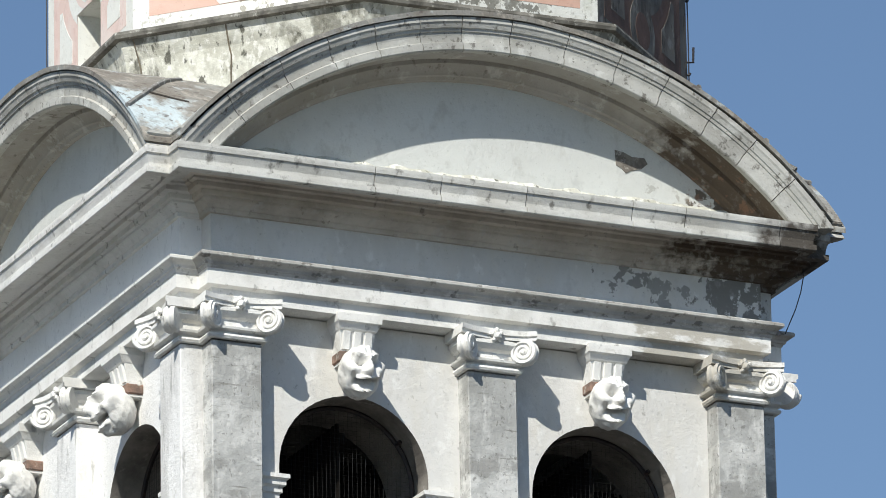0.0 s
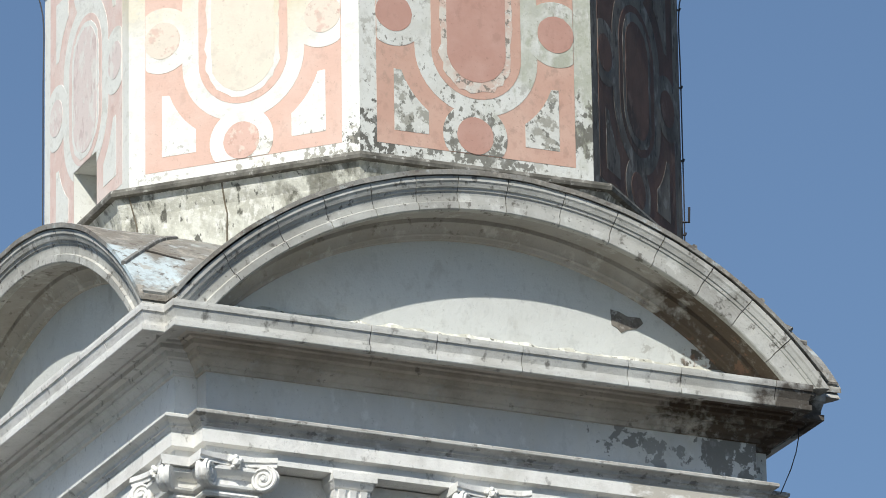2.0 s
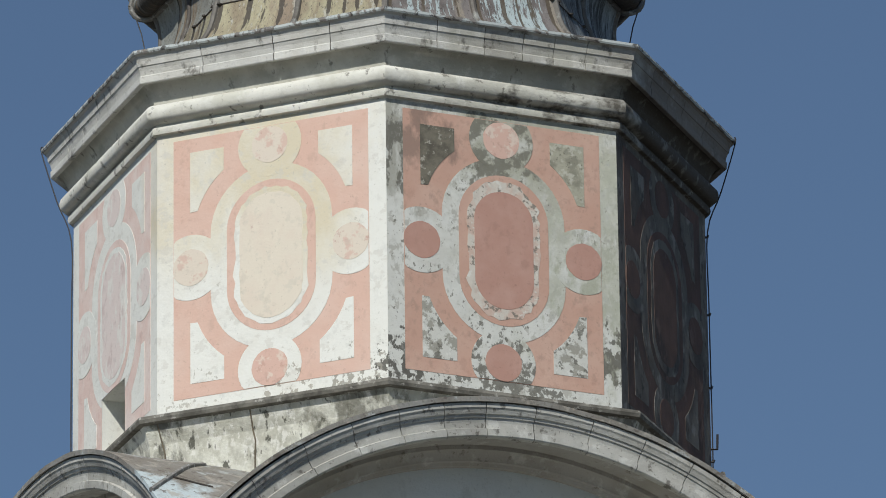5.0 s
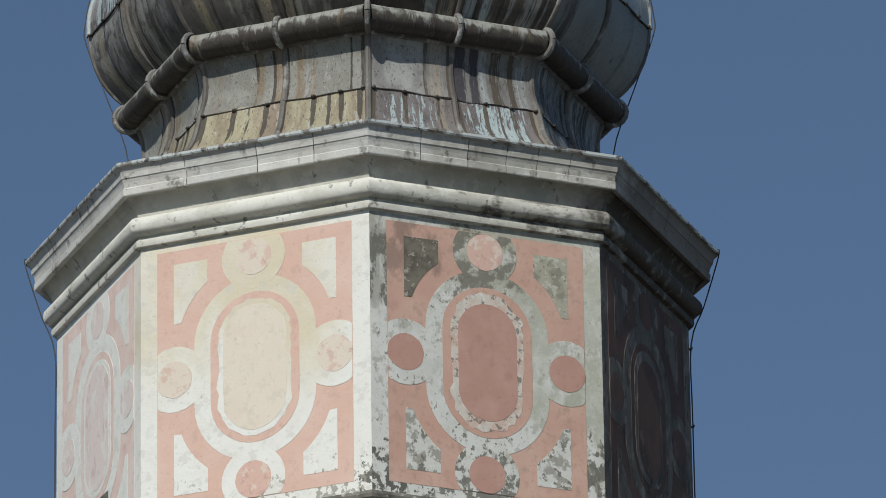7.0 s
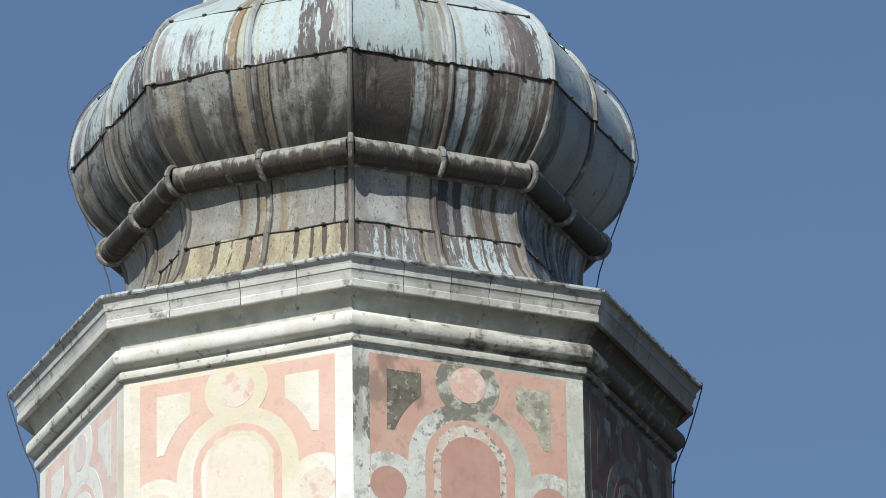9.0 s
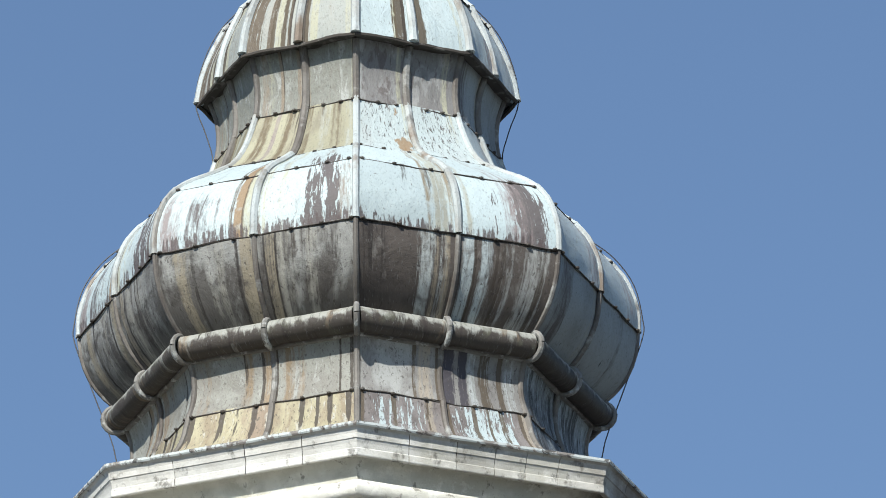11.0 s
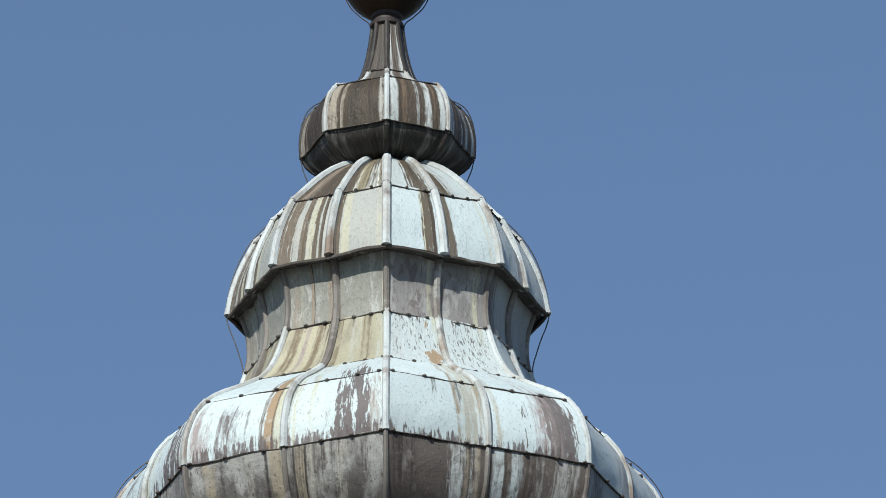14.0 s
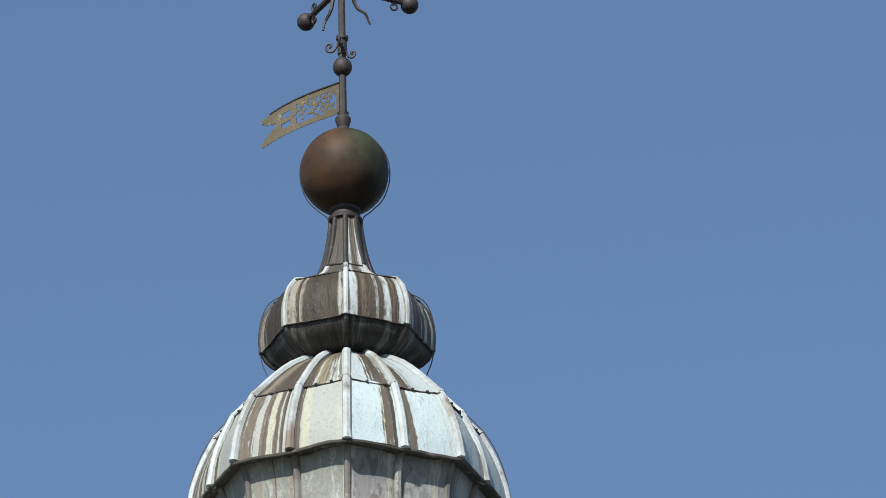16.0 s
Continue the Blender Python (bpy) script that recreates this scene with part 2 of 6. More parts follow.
# darker stone inside the arch: its soffit's shade is put into the colour
arch_bed_stone = surface("arch_bed_stone", (0.38, 0.36, 0.33), [
    ((0.29, 0.265, 0.225), (1.8, 1.8, 1.8), 0.40, 0.62, 0.8, 9), ((0.56, 0.55, 0.52), (6, 6, 6), 0.56, 0.66, 0.6, 8), ((0.10, 0.08, 0.06), (9, 9, 7), 0.60, 0.68, 0.6, 9),
    ((0.05, 0.038, 0.027), (2.2, 2.2, 2.2), 0.34, 0.50, 0.92, 9, (3.75, -1.7, 23.1, 0.9)), ((0.085, 0.062, 0.043), (5, 5, 5), 0.26, 0.40, 0.97, 9, (3.16, -1.70, 23.70, 0.95)), ((0.20, 0.115, 0.075), (9, 9, 9), 0.56, 0.62, 0.8, 9, (3.05, -1.7, 23.78, 0.6))], rough=0.92, bump=GRIT)
tympanum_white = surface("tympanum_white", (0.56, 0.57, 0.55), [
    ((0.47, 0.47, 0.445), (1.2, 1.2, 1.2), 0.45, 0.7, 0.6, 7), ((0.40, 0.395, 0.37), (5, 5, 3), 0.57, 0.66, 0.5, 9),
    ((0.085, 0.066, 0.047), (6, 6, 6), 0.36, 0.40, 0.94, 9, (3.28, -1.5, 23.70, 0.66)), ((0.20, 0.12, 0.08), (9, 9, 9), 0.56, 0.62, 0.8, 9, (2.95, -1.7, 23.74, 0.5)),
    ((0.24, 0.22, 0.19), (8, 8, 8), 0.58, 0.63, 0.5, 8, (2.55, -1.84, 23.72, 0.5)),
    ((0.40, 0.38, 0.34), (18, 18, 16), 0.66, 0.72, 0.5, 8)], bump=GRIT)
drum_white = surface("drum_white", (0.74, 0.74, 0.695), [
    ((0.62, 0.54, 0.37), (0.9, 0.9, 0.6), 0.28, 0.50, 0.8, 6, (-1.0, -2.45, 27.85, 1.6)), ((0.66, 0.64, 0.58), (3, 3, 3), 0.5, 0.7, 0.5, 7), ((0.58, 0.56, 0.51), (7, 7, 9), 0.57, 0.62, 0.5, 9), ((0.42, 0.40, 0.35), (18, 18, 18), 0.65, 0.70, 0.6, 8),
    ((0.09, 0.085, 0.07), (15, 15, 13), 0.52, 0.55, 0.92, 9, (-0.02, -2.84, 25.34, 0.42)), ((0.30, 0.285, 0.24), (14, 14, 12), 0.50, 0.54, 0.85, 9, (-0.25, -2.75, 25.28, 0.5)),
    ((0.36, 0.335, 0.28), (15, 15, 14), 0.535, 0.56, 0.85, 9, (-0.86, -2.48, 25.36, 0.42)), ((0.40, 0.38, 0.33), (17, 17, 17), 0.56, 0.59, 0.7, 9, (-1.7, -2.1, 25.35, 0.6))], bump=((40, 0.35, 0.006), (6, 0.35, 0.025)))
drum_white_mossy = surface("drum_white_mossy", (0.61, 0.615, 0.58), [
    ((0.52, 0.515, 0.47), (4, 4, 4), 0.48, 0.66, 0.65, 9), ((0.38, 0.375, 0.30), (5, 5, 5), 0.36, 0.52, 0.8, 9, (1.15, -2.45, 27.55, 1.1)), ((0.56, 0.55, 0.44), (4, 4, 4), 0.40, 0.55, 0.6, 8, (1.9, -2.1, 27.6, 0.8)),
    ((0.36, 0.35, 0.31), (12, 12, 9), 0.55, 0.61, 0.7, 9), ((0.15, 0.145, 0.12), (24, 24, 17), 0.615, 0.65, 0.8, 9), ((0.42, 0.43, 0.35), (5, 5, 3), 0.36, 0.54, 0.75, 9, (2.0, -2.03, 26.7, 1.5)), ((0.36, 0.36, 0.29), (6, 6, 6), 0.36, 0.54, 0.7, 9, (1.1, -2.42, 27.9, 1.0)),
    ((0.15, 0.145, 0.115), (9, 9, 8), 0.42, 0.50, 0.85, 9, (0.90, -2.48, 27.5, 0.6)),
    ((0.30, 0.295, 0.25), (7, 7, 3), 0.36, 0.50, 0.8, 9, (0.04, -2.83, 27.4, 0.7)), ((0.12, 0.115, 0.095), (11, 11, 5), 0.46, 0.52, 0.88, 9, (0.04, -2.83, 27.35, 0.6)),
    ((0.075, 0.07, 0.058), (13, 13, 10), 0.485, 0.52, 0.92, 9, (0.10, -2.82, 25.42, 0.50)), ((0.12, 0.115, 0.095), (14, 14, 12), 0.47, 0.51, 0.85, 9, (1.0, -2.44, 25.26, 0.85)),
    ((0.10, 0.095, 0.075), (12, 12, 8), 0.42, 0.47, 0.88, 9, (1.93, -2.06, 25.72, 0.36)), ((0.36, 0.37, 0.29), (9, 9, 5), 0.48, 0.58, 0.7, 9, (1.95, -2.05, 26.3, 1.1))], bump=((40, 0.5, 0.008), (6, 0.35, 0.025)))
# white plaster of the far sides: grime, with their shade put into the colour
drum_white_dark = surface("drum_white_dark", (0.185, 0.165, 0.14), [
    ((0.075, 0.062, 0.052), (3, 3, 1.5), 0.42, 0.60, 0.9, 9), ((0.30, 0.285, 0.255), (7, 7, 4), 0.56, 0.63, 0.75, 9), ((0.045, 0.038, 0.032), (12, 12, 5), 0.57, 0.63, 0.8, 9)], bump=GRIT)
pink = surface("pink", (0.64, 0.435, 0.355), [
    ((0.68, 0.52, 0.445), (2.2, 2.2, 2.2), 0.42, 0.68, 0.7, 8), ((0.52, 0.33, 0.26), (11, 11, 11), 0.58, 0.72, 0.4, 8)], bump=((40, 0.35, 0.006), (6, 0.3, 0.02)))
pink_faded = surface("pink_faded", (0.70, 0.535, 0.48), [
    ((0.74, 0.64, 0.59), (3.2, 3.2, 2.6), 0.42, 0.60, 0.8, 9), ((0.62, 0.43, 0.38), (9, 9, 7), 0.57, 0.66, 0.5, 8)], bump=((40, 0.35, 0.006), (6, 0.3, 0.02)))
mauve = surface("mauve", (0.70, 0.61, 0.575), [
    ((0.74, 0.72, 0.67), (5, 5, 4), 0.52, 0.59, 0.8, 9), ((0.54, 0.42, 0.40), (8, 8, 5), 0.57, 0.64, 0.6, 9)], bump=((40, 0.35, 0.006),))
pink_mossy = surface("pink_mossy", (0.51, 0.32, 0.25), [
    ((0.57, 0.395, 0.32), (2.5, 2.5, 2.5), 0.42, 0.68, 0.7, 8), ((0.34, 0.24, 0.19), (12, 12, 10), 0.55, 0.66, 0.5, 9),
    ((0.16, 0.12, 0.10), (5, 5, 3), 0.44, 0.56, 0.6, 9, (0.25, -2.8, 27.6, 0.7))], bump=((40, 0.35, 0.006), (6, 0.3, 0.02)))
# pink of the far sides, darkened by grime and by painted-in shade
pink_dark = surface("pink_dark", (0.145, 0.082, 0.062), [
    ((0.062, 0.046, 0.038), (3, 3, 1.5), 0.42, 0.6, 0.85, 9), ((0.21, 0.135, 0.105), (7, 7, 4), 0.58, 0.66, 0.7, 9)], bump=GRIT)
terracotta = surface("terracotta", (0.44, 0.255, 0.205), [
    ((0.50, 0.32, 0.265), (3, 3, 3), 0.45, 0.65, 0.6, 7), ((0.34, 0.20, 0.16), (18, 18, 18), 0.6, 0.72, 0.4, 8)], bump=((40, 0.3, 0.005),))
cream = surface("cream", (0.69, 0.625, 0.525), [
    ((0.66, 0.55, 0.465), (3.4, 2.4, 2.4), 0.48, 0.68, 0.55, 7), ((0.58, 0.54, 0.46), (9, 9, 9), 0.56, 0.62, 0.5, 9), ((0.46, 0.30, 0.25), (8, 8, 8), 0.66, 0.70, 0.6, 7), ((0.72, 0.66, 0.55), (7, 7, 7), 0.55, 0.66, 0.5, 7)], bump=((40, 0.35, 0.006),))
peeled = surface("peeled", (0.58, 0.54, 0.48), [
    ((0.54, 0.38, 0.31), (6, 6, 6), 0.46, 0.56, 0.75, 9), ((0.17, 0.155, 0.13), (12, 12, 12), 0.545, 0.58, 0.85, 9), ((0.64, 0.63, 0.59), (15, 15, 15), 0.58, 0.62, 0.8, 8)], bump=((30, 0.6, 0.01),))
rose_worn = surface("rose_worn", (0.62, 0.42, 0.35), [
    ((0.68, 0.60, 0.52), (8, 8, 8), 0.52, 0.57, 0.7, 9), ((0.46, 0.28, 0.23), (13, 13, 13), 0.58, 0.64, 0.5, 8)], bump=((40, 0.35, 0.006),))
blotched = surface("blotched", (0.67, 0.595, 0.505), [
    ((0.60, 0.40, 0.335), (6, 6, 6), 0.53, 0.585, 0.65, 9), ((0.46, 0.27, 0.22), (12, 12, 12), 0.61, 0.65, 0.5, 8)], bump=((40, 0.35, 0.006),))
flaked = surface("flaked", (0.58, 0.58, 0.54), [
    ((0.27, 0.26, 0.22), (8, 8, 8), 0.49, 0.54, 0.85, 9), ((0.12, 0.115, 0.095), (13, 13, 11), 0.56, 0.60, 0.85, 9), ((0.66, 0.66, 0.62), (11, 11, 11), 0.57, 0.60, 0.8, 9)], bump=((30, 0.6, 0.01),))
mould_dark = surface("mould_dark", (0.17, 0.155, 0.12), [
    ((0.08, 0.073, 0.057), (7, 7, 7), 0.42, 0.58, 0.85, 9), ((0.40, 0.385, 0.33), (14, 14, 14), 0.575, 0.62, 0.8, 9)], bump=((30, 0.6, 0.01),))
mould = surface("mould", (0.37, 0.36, 0.285), [
    ((0.21, 0.205, 0.16), (7, 7, 7), 0.46, 0.58, 0.8, 9), ((0.50, 0.49, 0.42), (12, 12, 12), 0.55, 0.62, 0.8, 9), ((0.11, 0.105, 0.08), (16, 16, 16), 0.59, 0.63, 0.8, 9)], bump=((30, 0.6, 0.01),))
plinth_plaster = surface("plinth_plaster", (0.66, 0.655, 0.58), [
    ((0.36, 0.35, 0.295), (3, 3, 2), 0.47, 0.58, 0.75, 9),     ((0.46, 0.45, 0.38), (7, 7, 5), 0.48, 0.60, 0.8, 9), ((0.72, 0.71, 0.66), (13, 13, 9), 0.54, 0.60, 0.8, 9), ((0.08, 0.078, 0.062), (14, 14, 6), 0.58, 0.64, 0.9, 9),
    ((0.10, 0.098, 0.08), (6, 6, 3), 0.46, 0.56, 0.85, 9, (-2.1, -2.1, 24.9, 0.55)), ((0.16, 0.155, 0.125), (6, 6, 3), 0.44, 0.56, 0.8, 9, (-0.3, -2.9, 24.9, 0.9)), ((0.14, 0.135, 0.115), (6, 6, 4), 0.38, 0.52, 0.88, 9, (1.7, -2.3, 24.95, 1.5))], rough=0.95, bump=((25, 0.7, 0.012), (6, 0.4, 0.03)))
ledge_stone = surface("ledge_stone", (0.20, 0.19, 0.165), [
    ((0.07, 0.066, 0.055), (7, 7, 7), 0.4, 0.6, 0.8, 8), ((0.5, 0.49, 0.45), (12, 12, 12), 0.58, 0.66, 0.7, 8)], rough=0.95, bump=((25, 0.5, 0.01),))


def aged(c):
    """Warm stains lose part of their colour under the grey film of old lead."""
    g = sum(c) / 3
    return tuple(0.84 * (0.84 * v + 0.16 * g) for v in c) if c[0] > c[2] else c


def lead(name, base, *layers, rough=0.6, var=0.12, laid=True, across=1.0):
    film = (((0.09, 0.08, 0.075), (55 * across, 55 * across, 34), 0.54, 0.70, 0.40, 7), ((0.48, 0.52, 0.51), (70 * across, 70 * across, 26), 0.60, 0.72, 0.20, 6))
    m = surface(name, aged(base), [(aged(layer[0]), *layer[1:]) for layer in layers + film], rough=rough, metal=0.05, bump=((22, 0.3, 0.007), (2.4, 0.55, 0.05)), islands=var, by_uv=laid, across=across)
    m.node_tree.nodes["Principled BSDF"].inputs["Specular IOR Level"].default_value = 0.25
    return m


SIDE_W = 1.9                       # metres of sheet a side
CRUST = (0.42, 0.495, 0.51)        # white lead crust
FLAKE = (0.105, 0.08, 0.078)       # purple-brown where the crust has flaked off
MAUVE, BEIGE, CREAM = (0.27, 0.22, 0.215), (0.40, 0.40, 0.325), (0.47, 0.465, 0.33)
RUST, TAN, BROWN = (0.31, 0.20, 0.095), (0.28, 0.225, 0.14), (0.12, 0.092, 0.060)
UMBER, SOOT = (0.06, 0.046, 0.035), (0.032, 0.026, 0.023)
CLEATS = ((0.03, 0.02), (0.21, 0.022), (0.40, 0.022), (0.68, 0.022), (0.84, 0.022), (0.95, 0.02))


def run(colour, marks, zs=None, fine=18, long=0.7, lo=0.63, hi=0.79, amount=0.92, broken=(3.2, 0.28, 0.42)):
    """A ragged stain down the sheets. marks: (share along a side, half width, density); zs: (height, density) up the wall."""
    us = []
    for c, half, d in sorted(marks):
        for q, e in ((c - half, 0.0), (c - half * 0.35, d), (c + half * 0.35, d), (c + half, 0.0)):
            us.append((max(q, us[-1][0] + 0.001) if us else q, e))
    return (colour, (fine, fine, long), lo, hi, amount, 9, ("run", us, zs), broken)


def all_over(colour, d, zs=None, fine=18, long=0.7, lo=0.68, hi=0.735, amount=0.9):
    return (colour, (fine, fine, long), lo, hi, amount, 9, ("run", [(0.0, d), (1.0, d)], zs))


SPECK = ((0.19, 0.16, 0.15), (44, 44, 24), 0.62, 0.67, 0.65, 8)
GRIME = ((0.26, 0.245, 0.23), (11, 11, 5), 0.58, 0.65, 0.6, 9)
shoulder_left = lead("shoulder_left", CRUST,
                     ((0.40, 0.445, 0.45), (2.5, 2.5, 1.2), 0.50, 0.68, 0.6, 8), GRIME, SPECK,
                     run(MAUVE, [(0.07, 0.09, 0.9)], [(30.8, 1.0), (31.2, 0.8), (31.4, 0.2)], 20, 1.2), run(FLAKE, [(0.21, 0.09, 0.8), (0.30, 0.04, 0.5)], [(30.8, 0.9), (31.25, 1.0), (31.45, 0.3)], 26, 2.4),
                     run(CREAM, [(0.46, 0.05, 0.9), (0.54, 0.03, 0.8), (0.62, 0.04, 0.5)], None, 22, 0.5), run(RUST, [(0.425, 0.035, 1.0)], None, 16, 0.3, 0.66, 0.72), run(BROWN, [(0.385, 0.018, 0.85), (0.52, 0.016, 0.9), (0.445, 0.01, 0.8)], None, 30, 0.5),
                     run(FLAKE, [(0.85, 0.17, 0.86)], [(30.8, 1.0), (31.35, 0.95), (31.6, 0.8), (31.85, 0.5)], 20, 1.5, 0.69, 0.72, 0.92, (3.2, 0.1, 0.3)), run((0.25, 0.20, 0.155), [(0.95, 0.07, 0.8)], [(30.8, 1.0), (31.4, 0.9), (31.6, 0.3)], 14, 1.0),
                     all_over(FLAKE, 0.75, [(30.8, 1.0), (30.9, 0.85), (31.0, 0.2)], 28, 2.5))
shoulder_right = lead("shoulder_right", CRUST,
                      ((0.42, 0.475, 0.48), (2.5, 2.5, 1.2), 0.54, 0.72, 0.5, 8), SPECK,
                      run(BEIGE, [(0.42, 0.06, 0.95), (0.55, 0.03, 0.6)], None, 22, 0.5), run(TAN, [(0.36, 0.03, 0.8), (0.47, 0.03, 0.85)], [(30.8, 0.7), (31.4, 1.0), (31.95, 1.0)], 24, 0.6), run(UMBER, [(0.25, 0.025, 0.75), (0.375, 0.03, 0.85)], [(31.1, 0.0), (31.3, 0.8), (31.52, 1.0), (31.56, 0.0)], 34, 2.6),
                      run(FLAKE, [(0.70, 0.04, 0.5), (0.86, 0.13, 0.92)], [(30.8, 1.0), (31.2, 1.0), (31.5, 0.85), (31.6, 0.2)], 26, 1.8, 0.68, 0.72, 0.92, (3.2, 0.1, 0.3)), run(MAUVE, [(0.80, 0.12, 0.8)], [(30.8, 1.0), (31.4, 0.8), (31.9, 0.5)], 24, 1.2),
                      all_over(FLAKE, 0.75, [(30.8, 1.0), (30.87, 0.8), (30.95, 0.2)], 28, 3.0))
# greys for the sides turned from the sun, with that shade in the colour
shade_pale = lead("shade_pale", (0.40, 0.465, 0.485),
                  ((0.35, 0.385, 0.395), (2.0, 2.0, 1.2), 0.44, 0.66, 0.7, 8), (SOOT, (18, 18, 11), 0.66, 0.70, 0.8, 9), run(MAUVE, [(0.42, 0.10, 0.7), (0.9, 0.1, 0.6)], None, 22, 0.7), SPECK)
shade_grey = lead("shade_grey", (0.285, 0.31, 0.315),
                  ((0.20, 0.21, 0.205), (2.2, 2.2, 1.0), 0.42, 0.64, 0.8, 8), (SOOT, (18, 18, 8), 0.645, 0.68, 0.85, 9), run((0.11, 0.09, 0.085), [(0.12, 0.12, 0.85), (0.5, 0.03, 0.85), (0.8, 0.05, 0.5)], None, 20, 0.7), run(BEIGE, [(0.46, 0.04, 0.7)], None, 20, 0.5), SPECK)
# crust fades downwards; dirt and the shade below are put into the colour
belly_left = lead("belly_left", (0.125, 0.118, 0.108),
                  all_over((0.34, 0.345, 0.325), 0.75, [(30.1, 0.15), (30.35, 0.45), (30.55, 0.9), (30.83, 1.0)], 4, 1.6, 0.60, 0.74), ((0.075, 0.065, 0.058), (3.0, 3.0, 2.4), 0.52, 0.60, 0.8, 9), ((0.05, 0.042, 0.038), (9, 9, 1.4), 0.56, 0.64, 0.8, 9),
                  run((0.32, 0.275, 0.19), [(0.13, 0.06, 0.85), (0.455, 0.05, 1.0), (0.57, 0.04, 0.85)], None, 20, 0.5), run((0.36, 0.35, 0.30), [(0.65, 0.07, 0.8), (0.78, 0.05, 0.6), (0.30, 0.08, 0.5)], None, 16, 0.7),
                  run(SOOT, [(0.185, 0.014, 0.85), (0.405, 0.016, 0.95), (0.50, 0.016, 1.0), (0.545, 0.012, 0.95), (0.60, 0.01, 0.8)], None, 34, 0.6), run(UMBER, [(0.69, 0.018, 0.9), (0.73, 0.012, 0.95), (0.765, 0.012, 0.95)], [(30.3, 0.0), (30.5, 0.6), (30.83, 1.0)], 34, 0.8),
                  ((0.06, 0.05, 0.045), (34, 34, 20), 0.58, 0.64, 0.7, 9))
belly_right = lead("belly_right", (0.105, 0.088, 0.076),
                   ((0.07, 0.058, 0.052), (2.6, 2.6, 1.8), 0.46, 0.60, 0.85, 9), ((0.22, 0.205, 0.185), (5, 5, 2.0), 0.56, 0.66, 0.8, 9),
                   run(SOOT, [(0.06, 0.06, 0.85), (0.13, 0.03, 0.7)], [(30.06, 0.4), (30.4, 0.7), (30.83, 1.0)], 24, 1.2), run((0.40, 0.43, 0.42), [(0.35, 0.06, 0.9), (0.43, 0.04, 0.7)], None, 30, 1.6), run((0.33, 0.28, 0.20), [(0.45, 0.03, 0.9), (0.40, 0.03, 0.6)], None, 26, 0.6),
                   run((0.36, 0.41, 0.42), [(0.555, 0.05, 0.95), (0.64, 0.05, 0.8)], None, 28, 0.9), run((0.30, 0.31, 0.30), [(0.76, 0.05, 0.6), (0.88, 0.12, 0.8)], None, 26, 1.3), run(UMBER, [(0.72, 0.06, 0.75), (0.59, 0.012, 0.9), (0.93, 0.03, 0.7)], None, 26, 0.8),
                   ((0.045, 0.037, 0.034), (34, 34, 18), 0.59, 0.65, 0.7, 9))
# pale crust above; dirt and underside shade are both put into the base
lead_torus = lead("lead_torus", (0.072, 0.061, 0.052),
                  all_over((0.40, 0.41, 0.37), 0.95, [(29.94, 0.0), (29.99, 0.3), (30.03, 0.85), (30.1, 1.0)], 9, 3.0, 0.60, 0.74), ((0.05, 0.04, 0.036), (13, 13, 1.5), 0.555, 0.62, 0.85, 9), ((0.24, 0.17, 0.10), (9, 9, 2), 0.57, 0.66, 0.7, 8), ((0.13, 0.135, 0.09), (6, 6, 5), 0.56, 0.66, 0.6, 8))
lead_edge = lead("lead_edge", (0.45, 0.485, 0.48), ((0.20, 0.165, 0.14), (9, 9, 6), 0.50, 0.56, 0.85, 8), ((0.06, 0.05, 0.045), (14, 14, 8), 0.57, 0.61, 0.85, 8))
skirt_upper_left = lead("skirt_upper_left", (0.33, 0.335, 0.295),
                        ((0.26, 0.25, 0.22), (3, 3, 2.4), 0.46, 0.58, 0.8, 9), ((0.43, 0.445, 0.415), (7, 7, 4), 0.55, 0.62, 0.75, 9), run((0.28, 0.20, 0.115), [(0.35, 0.05, 0.85), (0.46, 0.05, 0.9), (0.58, 0.06, 0.95), (0.66, 0.04, 0.6), (0.08, 0.05, 0.5)], None, 14, 0.5),
                        run(UMBER, [(0.33, 0.016, 0.9), (0.435, 0.016, 0.85), (0.515, 0.02, 1.0), (0.90, 0.012, 0.8), (0.97, 0.02, 0.9)], None, 26, 0.8, 0.65, 0.71, 0.92, (3.2, 0.1, 0.3)), ((0.13, 0.115, 0.10), (36, 36, 24), 0.57, 0.63, 0.7, 9))
skirt_lower_left = lead("skirt_lower_left", (0.44, 0.40, 0.25),
                        ((0.29, 0.225, 0.145), (4, 4, 1.2), 0.46, 0.58, 0.8, 9), run((0.31, 0.235, 0.165), [(0.42, 0.16, 0.85), (0.60, 0.08, 0.6), (0.12, 0.06, 0.5)], None, 9, 0.8), all_over((0.22, 0.175, 0.13), 0.7, [(28.62, 1.0), (28.8, 0.9), (28.95, 0.2)], 12, 4.0),
                        ((0.50, 0.49, 0.42), (16, 16, 5), 0.57, 0.62, 0.8, 9), run((0.075, 0.062, 0.05), [(c, h * 1.2, 0.95) for c, h in CLEATS] + [(0.30, 0.015, 0.8), (0.77, 0.015, 0.8)], [(28.9, 0.0), (29.05, 0.75), (29.2, 0.95), (29.36, 1.0)], 18, 1.0, 0.63, 0.69, 0.93, (3.2, 0.1, 0.3)), ((0.12, 0.10, 0.08), (36, 36, 20), 0.58, 0.63, 0.75, 9))
